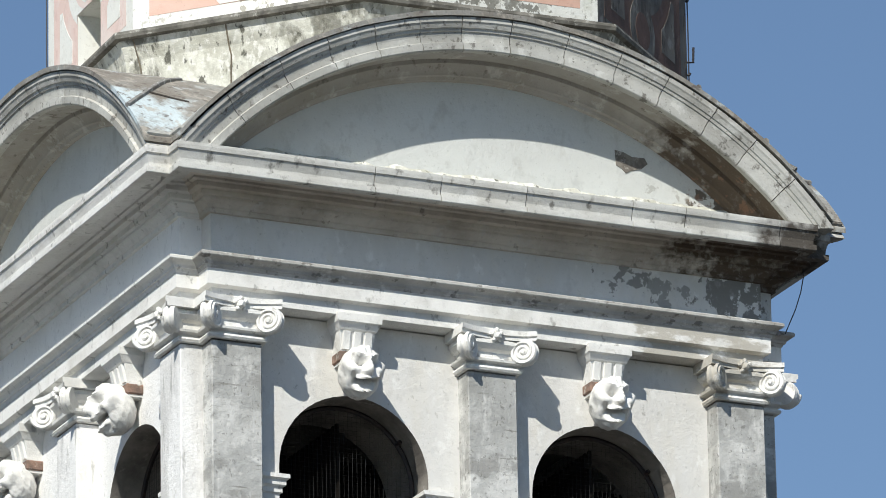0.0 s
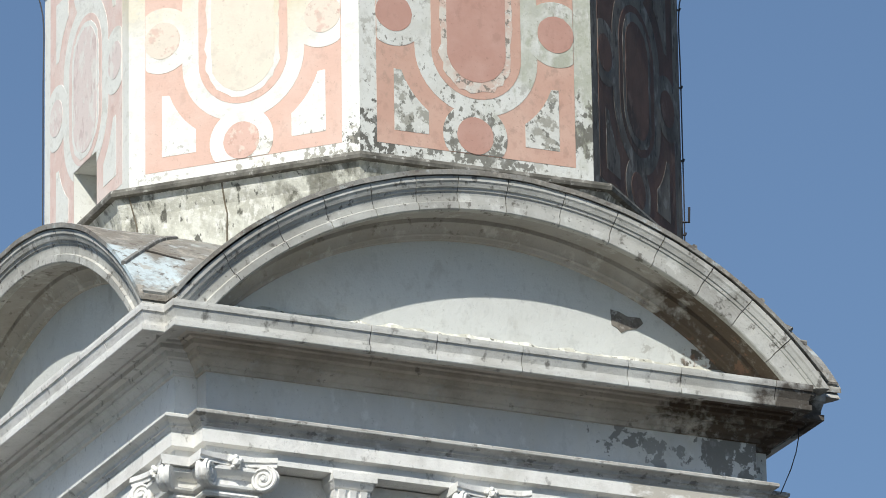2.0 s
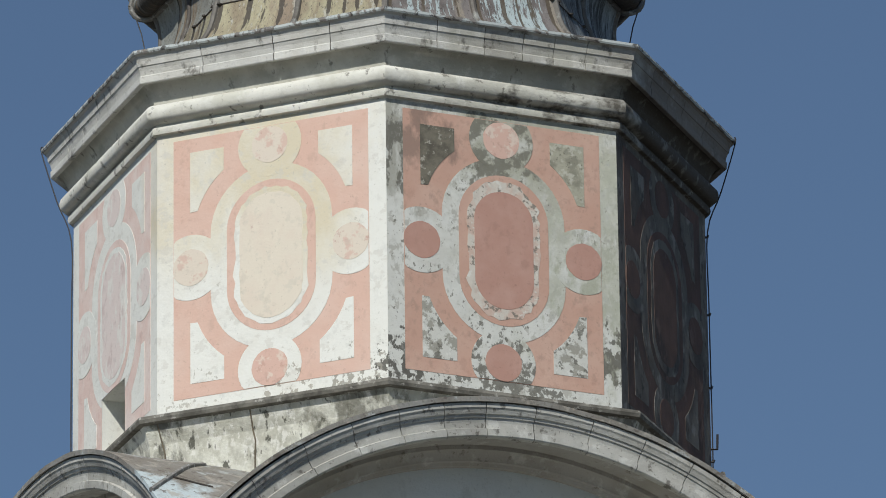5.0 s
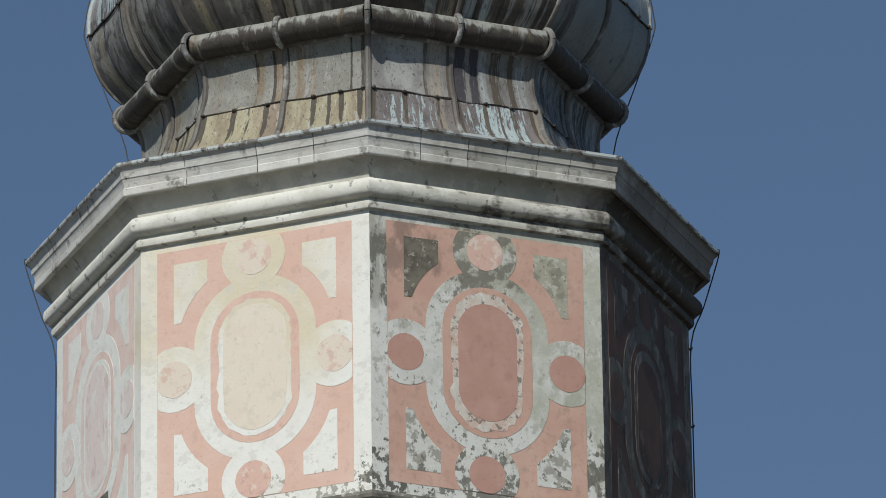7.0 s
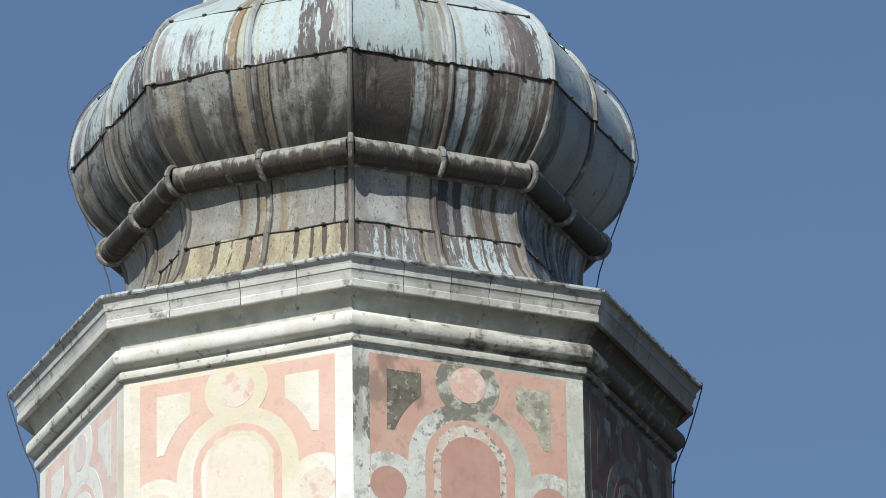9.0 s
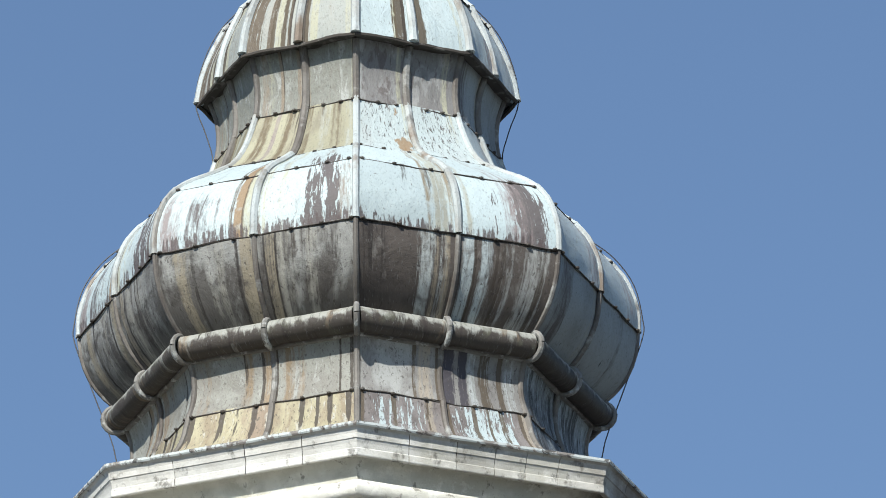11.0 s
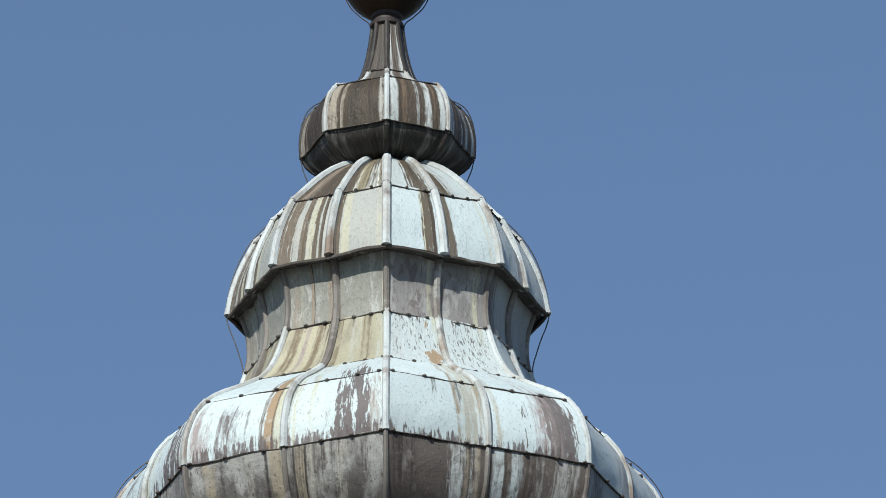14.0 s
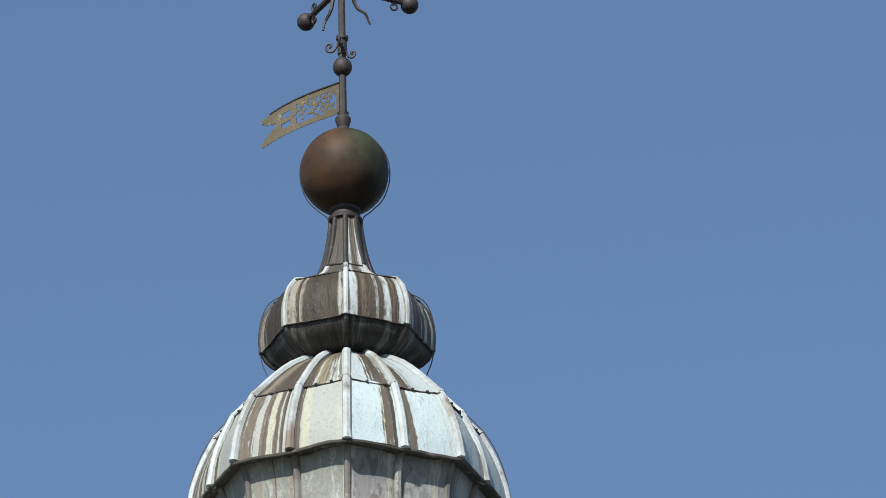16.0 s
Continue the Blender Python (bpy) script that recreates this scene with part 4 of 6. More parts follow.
def arch_wall(bm, reveal, thick=0.85):
    """One wall of the belfry with two round-headed openings through it."""
    z0, z1, w = 18.05, 22.26, HALF - NOTCH - 0.012
    cuts = [-w]
    for c in ARCHES:
        cuts += [c - ARCH_R * math.cos(math.pi * k / 24) for k in range(25)]
    cuts.append(w)

    def under(u):
        for c in ARCHES:
            if abs(u - c) <= ARCH_R + 1e-6:
                return ARCH_Z + math.sqrt(max(0.0, ARCH_R ** 2 - (u - c) ** 2))
        return None

    def quad(a, b, c, d):
        bm.faces.new([bm.verts.new(v) for v in (a, b, c, d)])
    for y in (-WALL, -WALL + thick):
        for a, b in zip(cuts, cuts[1:]):
            za, zb = under(a), under(b)
            if abs(b - a) < 1e-6:
                continue
            if za is None or zb is None or (za == zb == ARCH_Z and b - a > 0.2):
                quad((a, y, z0), (b, y, z0), (b, y, z1), (a, y, z1))
            else:
                quad((a, y, za), (b, y, zb), (b, y, z1), (a, y, z1))
                quad((a, y, z0), (b, y, z0), (b, y, SILL), (a, y, SILL))
    f, g = -WALL, -WALL + thick
    for c in ARCHES:
        line = [(c - ARCH_R, SILL)] + [(c - ARCH_R * math.cos(math.pi * k / 24), ARCH_Z + ARCH_R * math.sin(math.pi * k / 24)) for k in range(25)] + [(c + ARCH_R, SILL)]
        for (ua, za), (ub, zb) in zip(line, line[1:] + line[:1]):
            reveal.faces.new([reveal.verts.new(v) for v in ((ua, f, za), (ub, f, zb), (ub, g, zb), (ua, g, za))])
    for u in (-w, w):
        quad((u, f, z0), (u, g, z0), (u, g, z1), (u, f, z1))
    bmesh.ops.remove_doubles(bm, verts=bm.verts, dist=1e-4)


def pilaster(bm, u, w=0.225):
    box(bm, u - w, u + w, -HALF, -WALL + 0.12, 18.1, 21.915)


def spiral(bm, m, r=0.118, turns=2.4):
    """A volute: a round cushion with a raised spiral band."""
    before = set(bm.verts)
    lathe(bm, [(r * 0.3, 0.075), (r * 0.9, 0.07), (r, 0.04), (r * 0.86, 0.02), (r, -0.005), (r * 0.93, -0.025), (r * 0.25, -0.025), (0.02, -0.045)], 24)
    pts, rad = [], []
    for k in range(44):
        f = k / 43
        a = f * turns * 2 * math.pi
        q = r * (0.97 - 0.83 * f)
        pts.append((q * math.cos(a), q * math.sin(a), -0.028))
        rad.append(0.017 * (1 - 0.5 * f))
    tube(bm, pts, rad, 6)
    bmesh.ops.transform(bm, matrix=m, verts=[v for v in bm.verts if v not in before])


def capital(parent, u, side):
    """Ionic capital of a pilaster: necking, echinus, abacus, two canted volutes and a leaf; with its own pieces."""
    spin = turn(side)
    w = 0.225

    def put(name, bm, mat, p, smooth=False, bevel=0.0):
        for v in bm.verts:
            v.co += 0.007 * noise.noise_vector(v.co * 8 + Vector((side, 0, 0)))
        bmesh.ops.transform(bm, matrix=spin, verts=bm.verts)
        return part(name, bm, mat, p, smooth=smooth, bevel=bevel)
    bm = bmesh.new()
    prof = [(0.0, 21.92), (0.035, 21.925), (0.045, 21.945), (0.035, 21.965), (0.015, 21.97), (0.02, 21.985), (0.065, 22.0), (0.07, 22.02), (0.02, 22.035),
            (0.02, 22.09), (0.05, 22.11), (0.085, 22.15), (0.085, 22.18), (0.07, 22.19), (0.07, 22.22)]
    rings(bm, [[(u - w - p, -WALL + 0.05, z), (u - w - p, -HALF - p, z), (u + w + p, -HALF - p, z), (u + w + p, -WALL + 0.05, z)] for p, z in prof], closed=False)
    cap = put("capital", bm, stone_white, parent)
    bm = bmesh.new()
    front = []
    for k in range(13):
        s = -1 + 2 * k / 12
        front.append((u + s * (w + 0.12), -HALF - 0.075 - 0.085 * s * s))
    back = [(u + w + 0.12, -WALL + 0.05), (u - w - 0.12, -WALL + 0.05)]
    rings(bm, [[(x, y, z) for x, y in front + back] for z in (22.195, 22.225)] + [[(x, y - 0.016 if y < -HALF else y, z) for x, y in front + back] for z in (22.232, 22.275)], True, True)
    put("abacus", bm, stone_white, cap)
    for s in (-1, 1):
        bm = bmesh.new()
        m = Matrix.Translation((u + s * (w + 0.03), -HALF - 0.10, 22.10)) @ turn(-s * 45) @ Matrix.Rotation(radians(-90), 4, "X") @ Matrix.Scale(s, 4, (1, 0, 0))
        spiral(bm, m)
        put("volute", bm, stone_white, cap, smooth=True)
    bm = bmesh.new()
    for k, (dx, dz, r) in enumerate(((0, 0, 0.042), (-0.04, 0.02, 0.028), (0.04, 0.025, 0.028), (0.0, 0.05, 0.03), (-0.025, -0.035, 0.026), (0.03, -0.03, 0.024))):
        bmesh.ops.create_icosphere(bm, subdivisions=1, radius=r, matrix=Matrix.Translation((u + dx, -HALF - 0.10 - 0.012 * (k == 0), 22.215 + dz)))
    put("leaf_ornament", bm, stone_white, cap, smooth=True)


def console(parent, u, side):
    """Fluted keystone bracket over an arch."""
    spin = turn(side)
    bm = bmesh.new()
    prof = [(0.14, 0.07, 21.86), (0.15, 0.085, 22.02), (0.162, 0.115, 22.14), (0.17, 0.135, 22.152), (0.19, 0.16, 22.195), (0.20, 0.18, 22.21), (0.205, 0.18, 22.28)]
    rings(bm, [[(u - w, -WALL + 0.05, z), (u - w, -KEY - d, z), (u + w, -KEY - d, z), (u + w, -WALL + 0.05, z)] for w, d, z in prof], closed=True, caps=True)
    bmesh.ops.transform(bm, matrix=spin, verts=bm.verts)
    con = part("keystone_bracket", bm, stone_white, parent)
    for k in range(3):
        bm = bmesh.new()
        x = u - 0.10 + 0.10 * k
        rings(bm, [[(x - 0.038, -KEY - d + 0.01, z), (x - 0.030, -KEY - d - 0.022, z), (x + 0.030, -KEY - d - 0.022, z), (x + 0.038, -KEY - d + 0.01, z)] for d, z in ((0.078, 21.985), (0.085, 22.02), (0.112, 22.138))], closed=True, caps=True)
        bmesh.ops.transform(bm, matrix=spin, verts=bm.verts)
        part("flute", bm, stone_white, con)
    bm = bmesh.new()
    box(bm, u - 0.158, u + 0.158, -KEY - 0.095, -WALL + 0.02, 21.88, 21.972)
    bmesh.ops.transform(bm, matrix=spin, verts=bm.verts)
    part("bare_brick", bm, brick_bare, con, "bare red brick where plaster fell", bevel=0.012)


def carved_boss(u, side):
    """A carved grotesque keystone under the bracket: one plain rounded mesh with brow, snout and jowls."""
    bm = bmesh.new()
    bmesh.ops.create_icosphere(bm, subdivisions=5, radius=1.0)
    def bump(x, z, cx, cz, rx, rz):
        return math.exp(-((x - cx) / rx) ** 2 - ((z - cz) / rz) ** 2)
    for v in bm.verts:
        n = v.co.normalized()
        x, z, ax = n.x, n.z, abs(n.x)
        face = max(0.0, min(1.0, (-n.y - 0.02) * 2.5))
        lip = -0.24 + 0.12 * x * x + 0.10 * x
        gap = 1 / (1 + math.exp((ax - 0.52) * 22))
        h = 0.50 * bump(x, z, 0, 0.04, 0.16, 0.17) + 0.34 * bump(x, z, 0, 0.30, 0.10, 0.24)                 # broad nose
        h += 0.14 * bump(ax, z, 0.17, -0.02, 0.08, 0.07)
        h += 0.30 * bump(ax, z, 0.30, 0.54 + 0.30 * (ax - 0.30), 0.30, 0.10)                                # swept brows
        h -= 0.50 * bump(ax, z, 0.36, 0.32, 0.19, 0.10)                                                     # eye hollows
        h += 0.17 * bump(ax, z, 0.37, 0.29, 0.085, 0.05)
        h += 0.26 * math.exp(-((z - lip - 0.02) / 0.08) ** 2) * gap                                         # upper lip
        h -= 0.90 * math.exp(-((z - lip + 0.17) / 0.10) ** 2) * gap                                         # open mouth
        h += 0.26 * math.exp(-((z - lip + 0.36) / 0.08) ** 2) / (1 + math.exp((ax - 0.40) * 18))            # lower lip
        h += 0.26 * bump(ax, z, 0.60, 0.04, 0.18, 0.18) - 0.24 * bump(ax, z, 0.58, -0.28, 0.07, 0.24)       # cheeks and folds
        h += 0.20 * bump(x, z, 0, -0.82, 0.26, 0.14)
        h += (0.07 * math.sin(19 * x + 5 * z) + 0.10) * max(0.0, min(1.0, (z - 0.66) * 5))
        h += 0.24 * bump(ax, z, 0.88, 0.28, 0.13, 0.24)
        v.co = n * (1 + h * face + 0.05 * noise.noise(n * 5))
        v.co = Vector((v.co.x * 0.178, v.co.y * 0.185, v.co.z * 0.222))
    tilt = Matrix.Translation((u, -KEY - 0.14, 21.77)) @ Matrix.Rotation(radians(12), 4, "X")
    bmesh.ops.transform(bm, matrix=turn(side) @ tilt, verts=bm.verts)
    return bm


for side in (0, 90, 180, 270):
    bm, reveal = bmesh.new(), bmesh.new()
    arch_wall(bm, reveal, 0.85 if side in (0, 180) else 0.60)
    for b in (bm, reveal):
        bmesh.ops.remove_doubles(b, verts=b.verts, dist=1e-4)
        bmesh.ops.transform(b, matrix=turn(side), verts=b.verts)
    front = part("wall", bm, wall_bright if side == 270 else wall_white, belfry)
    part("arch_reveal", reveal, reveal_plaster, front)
    for u in (-(HALF - NOTCH - 0.225), 0.0, HALF - NOTCH - 0.225):
        bm = bmesh.new()
        pilaster(bm, u)
        bmesh.ops.transform(bm, matrix=turn(side), verts=bm.verts)
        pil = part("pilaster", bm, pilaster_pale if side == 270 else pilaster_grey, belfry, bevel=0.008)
        capital(pil, u, side)
    for u in ARCHES:
        for s in (-1, 1):
            bm = bmesh.new()
            prof = [(0.0, 20.70), (0.02, 20.71), (0.02, 20.75), (0.045, 20.77), (0.045, 20.81), (0.07, 20.825), (0.07, 20.86), (0.0, 20.87)]
            a, b = u + s * ARCH_R, u + s * (ARCH_R + 0.20)
            rings(bm, [[(a - s * p, -WALL + 0.45, z), (a - s * p, -WALL - p, z), (b, -WALL - p, z)] for p, z in prof], closed=False)
            bmesh.ops.transform(bm, matrix=turn(side), verts=bm.verts)
            part("impost", bm, stone_white, belfry)
        u -= 0.028
        console(belfry, u, side)
        boss = part("carved_keystone", carved_boss(u, side), stone_white, None, smooth=True)
        boss.matrix_world = SQUARE
        tagged(boss, "white carved stone grotesque boss over a belfry arch", "carving", "keystones over the arches")

# belfry inside: corners, floor and ceiling
bm = bmesh.new()
box(bm, -2.5, 2.5, -2.5, 2.5, 22.2, 22.28)
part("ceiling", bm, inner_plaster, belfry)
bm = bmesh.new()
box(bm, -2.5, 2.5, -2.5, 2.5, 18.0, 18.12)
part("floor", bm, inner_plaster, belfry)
for sx, sy in ((-1, -1), (1, -1), (1, 1), (-1, 1)):
    bm = bmesh.new()
    box(bm, min(sx * 2.0, sx * 2.53), max(sx * 2.0, sx * 2.53), min(sy * 2.0, sy * 2.53), max(sy * 2.0, sy * 2.53), 18.05, 22.25)
    part("corner_pier", bm, wall_white, belfry)
bm = bmesh.new()
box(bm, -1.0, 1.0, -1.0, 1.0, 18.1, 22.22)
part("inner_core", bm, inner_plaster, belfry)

# dark slatted screens and netting behind the openings
for side in (0, 90, 180, 270):
    for u in ARCHES:
        m = SQUARE @ turn(side)
        scr = thing("slatted_screen", m @ Matrix.Translation((u, -WALL + 1.40, 18.9)), "dark wooden slatted screen behind a belfry arch", "screen", "screens behind the arches")
        for k in range(26):
            bm = bmesh.new()
            box(bm, -0.022, 0.022, -0.012, 0.012, 0.0, 2.62)
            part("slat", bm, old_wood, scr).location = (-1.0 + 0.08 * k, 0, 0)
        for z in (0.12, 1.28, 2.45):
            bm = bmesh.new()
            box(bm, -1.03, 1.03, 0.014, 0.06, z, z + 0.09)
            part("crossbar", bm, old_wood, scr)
        bm = bmesh.new()
        for k in range(-16, 17):
            x = u + k * 0.04
            top = ARCH_Z + math.sqrt(max(0, (ARCH_R - 0.01) ** 2 - (k * 0.04) ** 2))
            tube(bm, [(x, 0, 18.95), (x, 0, top)], 0.0011, 3)
        for k in range(68):
            z = 18.95 + k * 0.04
            w = ARCH_R - 0.01 if z < ARCH_Z else math.sqrt(max(0.0001, (ARCH_R - 0.01) ** 2 - (z - ARCH_Z) ** 2))
            tube(bm, [(u - w, 0, z), (u + w, 0, z)], 0.0011, 3)
        net = part("bird_netting", bm, wire_black)
        net.matrix_world = m @ Matrix.Translation((0, -WALL + 0.30, 0))
        tagged(net, "fine grey wire netting across a belfry arch", "netting", "nets in the arches", "stuff")
        bm = bmesh.new()
        hoop = [(u - ARCH_R + 0.02, -WALL + 0.29, 19.0)] + [(u - (ARCH_R - 0.02) * math.cos(math.pi * k / 20), -WALL + 0.29, ARCH_Z + (ARCH_R - 0.02) * math.sin(math.pi * k / 20)) for k in range(21)] + [(u + ARCH_R - 0.02, -WALL + 0.29, 19.0)]
        tube(bm, hoop, 0.022, 5)
        tube(bm, [(u + 0.52, -WALL + 0.29, ARCH_Z + 0.40), (u + 0.53, -WALL + 0.22, ARCH_Z + 0.41)], 0.02, 5)
        hp = part("net_frame", bm, iron)
        hp.matrix_world = m
        tagged(hp, "dark iron hoop that holds the netting in an arch", "frame", "net frames in the arches")
        bm = bmesh.new()
        back = -WALL + (0.78 if side in (0, 180) else 0.52)
        box(bm, u - ARCH_R, u + ARCH_R, back, back + 0.06, 20.74, 20.82)
        rail = part("guard_rail", bm, wire_grey, None, bevel=0.01)
        rail.matrix_world = m
        tagged(rail, "grey metal guard rail across a belfry arch", "rail", "rails in the arches")

# entablature
bm = bmesh.new()
course(bm, [(0.0, 22.27), (0.0, 22.37), (0.055, 22.385), (0.055, 22.515), (0.062, 22.518)])
part("architrave", bm, stone_white, belfry)
CROWN = [(0.062, 22.518), (0.066, 22.535), (0.072, 22.548), (0.086, 22.55), (0.092, 22.572), (0.112, 22.59), (0.14, 22.602), (0.146, 22.61), (0.146, 22.634), (0.13, 22.645), (0.0, 22.69)]
for side in (0, 90, 180, 270):
    bm = bmesh.new()
    b = HALF - NOTCH
    rings(bm, [[(x, y, z) for x, y in ((-b - p, -b - p), (-b - p, -HALF - p), (b + p, -HALF - p), (b + p, -b - p))] for p, z in CROWN], closed=False)
    bmesh.ops.transform(bm, matrix=turn(side), verts=bm.verts)
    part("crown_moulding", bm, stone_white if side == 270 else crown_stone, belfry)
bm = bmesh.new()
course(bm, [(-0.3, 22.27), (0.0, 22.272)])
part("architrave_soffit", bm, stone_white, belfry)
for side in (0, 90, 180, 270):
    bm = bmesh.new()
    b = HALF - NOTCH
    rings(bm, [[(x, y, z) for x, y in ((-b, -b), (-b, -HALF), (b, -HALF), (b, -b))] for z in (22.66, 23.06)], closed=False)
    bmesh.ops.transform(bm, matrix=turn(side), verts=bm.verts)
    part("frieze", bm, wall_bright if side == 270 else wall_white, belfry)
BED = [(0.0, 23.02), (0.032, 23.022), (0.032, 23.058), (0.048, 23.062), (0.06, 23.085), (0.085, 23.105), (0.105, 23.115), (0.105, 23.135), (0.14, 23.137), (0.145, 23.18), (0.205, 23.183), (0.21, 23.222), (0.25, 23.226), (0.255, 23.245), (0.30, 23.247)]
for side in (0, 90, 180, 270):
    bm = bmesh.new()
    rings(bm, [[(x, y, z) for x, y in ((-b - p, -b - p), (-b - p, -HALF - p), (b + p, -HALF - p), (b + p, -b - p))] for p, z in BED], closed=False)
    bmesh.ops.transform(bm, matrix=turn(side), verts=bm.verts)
    # the left bed moulding is whitened to carry its brighter light
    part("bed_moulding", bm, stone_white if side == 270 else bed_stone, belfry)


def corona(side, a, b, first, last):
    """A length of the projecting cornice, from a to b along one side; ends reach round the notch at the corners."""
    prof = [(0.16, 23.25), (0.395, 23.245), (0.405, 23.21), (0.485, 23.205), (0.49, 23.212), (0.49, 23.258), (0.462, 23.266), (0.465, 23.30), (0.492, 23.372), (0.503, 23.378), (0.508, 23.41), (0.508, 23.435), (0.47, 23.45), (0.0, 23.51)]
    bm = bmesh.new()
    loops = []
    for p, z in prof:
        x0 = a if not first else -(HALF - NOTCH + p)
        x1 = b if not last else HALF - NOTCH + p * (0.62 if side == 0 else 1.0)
        q = p * (0.66 if side == 90 else 1.0)      # right-hand overhang scaled down to fit the camera's view
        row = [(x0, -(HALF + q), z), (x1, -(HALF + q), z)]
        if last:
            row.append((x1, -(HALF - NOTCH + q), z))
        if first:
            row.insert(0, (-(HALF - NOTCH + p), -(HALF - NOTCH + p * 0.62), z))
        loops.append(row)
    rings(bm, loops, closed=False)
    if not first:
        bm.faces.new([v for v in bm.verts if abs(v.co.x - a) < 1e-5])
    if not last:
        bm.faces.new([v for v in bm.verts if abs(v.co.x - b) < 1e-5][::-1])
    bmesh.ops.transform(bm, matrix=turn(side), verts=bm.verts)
    # left blocks take whiter stone, light on that side put into the colour
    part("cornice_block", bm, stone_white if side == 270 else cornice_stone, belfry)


for side in (0, 90, 180, 270):
    cuts = [-9, -1.27, -0.66, 0.13, 1.12, 1.62, 2.52, 9] if side == 0 else [-9, -1.9, -0.8, 0.4, 1.3, 2.2, 9]
    for a, b in zip(cuts, cuts[1:]):
        corona(side, a + 0.004, b - 0.004, a == -9, b == 9)


# ---- segmental pediments and their lead roof ----
def arc_stone(profile, a0, a1, steps):
    bm = bmesh.new()
    loops = []
    for k in range(steps + 1):
        a = radians(a0 + (a1 - a0) * k / steps)
        loops.append([(r * math.sin(a), -d, ARC_Z + r * math.cos(a)) for r, d in profile])
    rings(bm, loops, True, True)
    g = list(bm.verts) + list(bm.edges) + list(bm.faces)
    cut = bmesh.ops.bisect_plane(bm, geom=g, plane_co=(0, 0, 23.43), plane_no=(0, 0, -1), clear_outer=True)
    edges = [e for e in bm.edges if e.is_boundary]
    if edges:
        bmesh.ops.holes_fill(bm, edges=edges)
    return bm


ARC_PROFILE = [(ARC_OUT - 0.02, 2.60), (ARC_OUT - 0.02, 3.245), (3.82, 3.243), (3.806, 3.232), (3.772, 3.218), (3.766, 3.206), (3.744, 3.199), (3.739, 3.188),
               (3.705, 3.179), (3.655, 3.173), (3.645, 3.198), (3.585, 3.195), (3.575, 3.185), (3.572, 3.14), (3.60, 3.12), (3.61, 2.60)]
ARC_BED = [(3.63, 2.60), (3.63, 3.10), (3.60, 3.10), (3.60, 2.90), (3.565, 2.89), (3.555, 2.86), (3.51, 2.82), (3.485, 2.81), (3.48, 2.78), (3.455, 2.765), (3.44, 2.60)]
pediment = thing("segmental_pediment", SQUARE, "white curved pediment with moulded stone arch", "pediment", "four curved pediments")
bm = bmesh.new()
line = [(-2.62, 23.40)] + [(3.50 * math.sin(radians(a)), ARC_Z + 3.50 * math.cos(radians(a))) for a in range(-44, 45, 2)] + [(2.62, 23.40)]
slab(bm, line, -2.72, -2.5)
part("tympanum", bm, tympanum_white, pediment)
stops = [-53, -42.5, -33.5, -26.0, -19.0, -12.5, -6.5, 0.5, 8.5, 16.0, 23.0, 30.5, 37.0, 44.0, 53]
for a, b in zip(stops, stops[1:]):
    part("arch_stone", arc_stone(ARC_PROFILE, a + 0.06, b - 0.06, 5), arch_grey, pediment)
part("bed_moulding", arc_stone(ARC_BED, -53, 53, 60), arch_bed_stone, pediment, smooth=True)
bm = bmesh.new()
N_L = 150
ledge = []
for y, z, rag in ((-3.20, 23.452, 0.0), (-2.98, 23.50, 0.02), (-2.82, 23.57, 0.025), (-2.765, 23.615, 0.03), (-2.735, 23.655, 0.035), (-2.714, 23.675, 0.045)):
    ledge.append([(-2.72 + 5.44 * k / N_L, y + 0.5 * rag * noise.noise(Vector((k * 0.3, z * 9, 1))), z + rag * (noise.noise(Vector((k * 0.16, z * 3, 4))) + 0.4 * noise.noise(Vector((k * 0.55, z * 5, 9))))) for k in range(N_L + 1)])
rings(bm, ledge, closed=False)
part("weathering_ledge", bm, plinth_plaster, pediment, smooth=True)
for k in (1, 2, 3):
    copy_thing(pediment, SQUARE @ turn(90 * k))
bm = bmesh.new()
hole = [(1.02, 24.00), (1.10, 23.99), (1.18, 23.955), (1.30, 23.96), (1.33, 23.91), (1.27, 23.855), (1.17, 23.83), (1.12, 23.80), (1.08, 23.84), (1.03, 23.86)]
slab(bm, [(x + 0.20, z + 0.085) for x, z in hole], -2.727, -2.70)
part("bare_patch", bm, bare_render, pediment, "bare brown patch of lost plaster")

bm = bmesh.new()
N, LIM, DEEP = 68, 3.03, 3.265
ticks = sorted({round(-DEEP + 2 * DEEP * k / N, 4) for k in range(N + 1)} | {-LIM, LIM})
grid = {}
for i, x in enumerate(ticks):
    for j, y in enumerate(ticks):
        if min(abs(x), abs(y)) <= LIM + 1e-6:
            dip = 0.008 * noise.noise(Vector((x * 3, y * 3, 5)))
            m_ = min(abs(x), abs(y))
            grid[i, j] = bm.verts.new((x, y, ARC_Z + math.sqrt((ARC_OUT + 0.03) ** 2 - m_ * m_) + dip))
for i in range(len(ticks) - 1):
    for j in range(len(ticks) - 1):
        keys = ((i, j), (i + 1, j), (i + 1, j + 1), (i, j + 1))
        if all(k in grid for k in keys):
            bm.faces.new([grid[k] for k in keys])
bmesh.ops.recalc_face_normals(bm, faces=bm.faces)
ext = bmesh.ops.extrude_face_region(bm, geom=list(bm.faces))
for v in ext["geom"]:
    if isinstance(v, bmesh.types.BMVert):
        v.co.z -= 0.045
roof = thing("lead_roof", SQUARE, "pale blue-grey lead sheets over the curved pediments", "roof")
part("sheet", bm, lead_roof, roof, smooth=True)
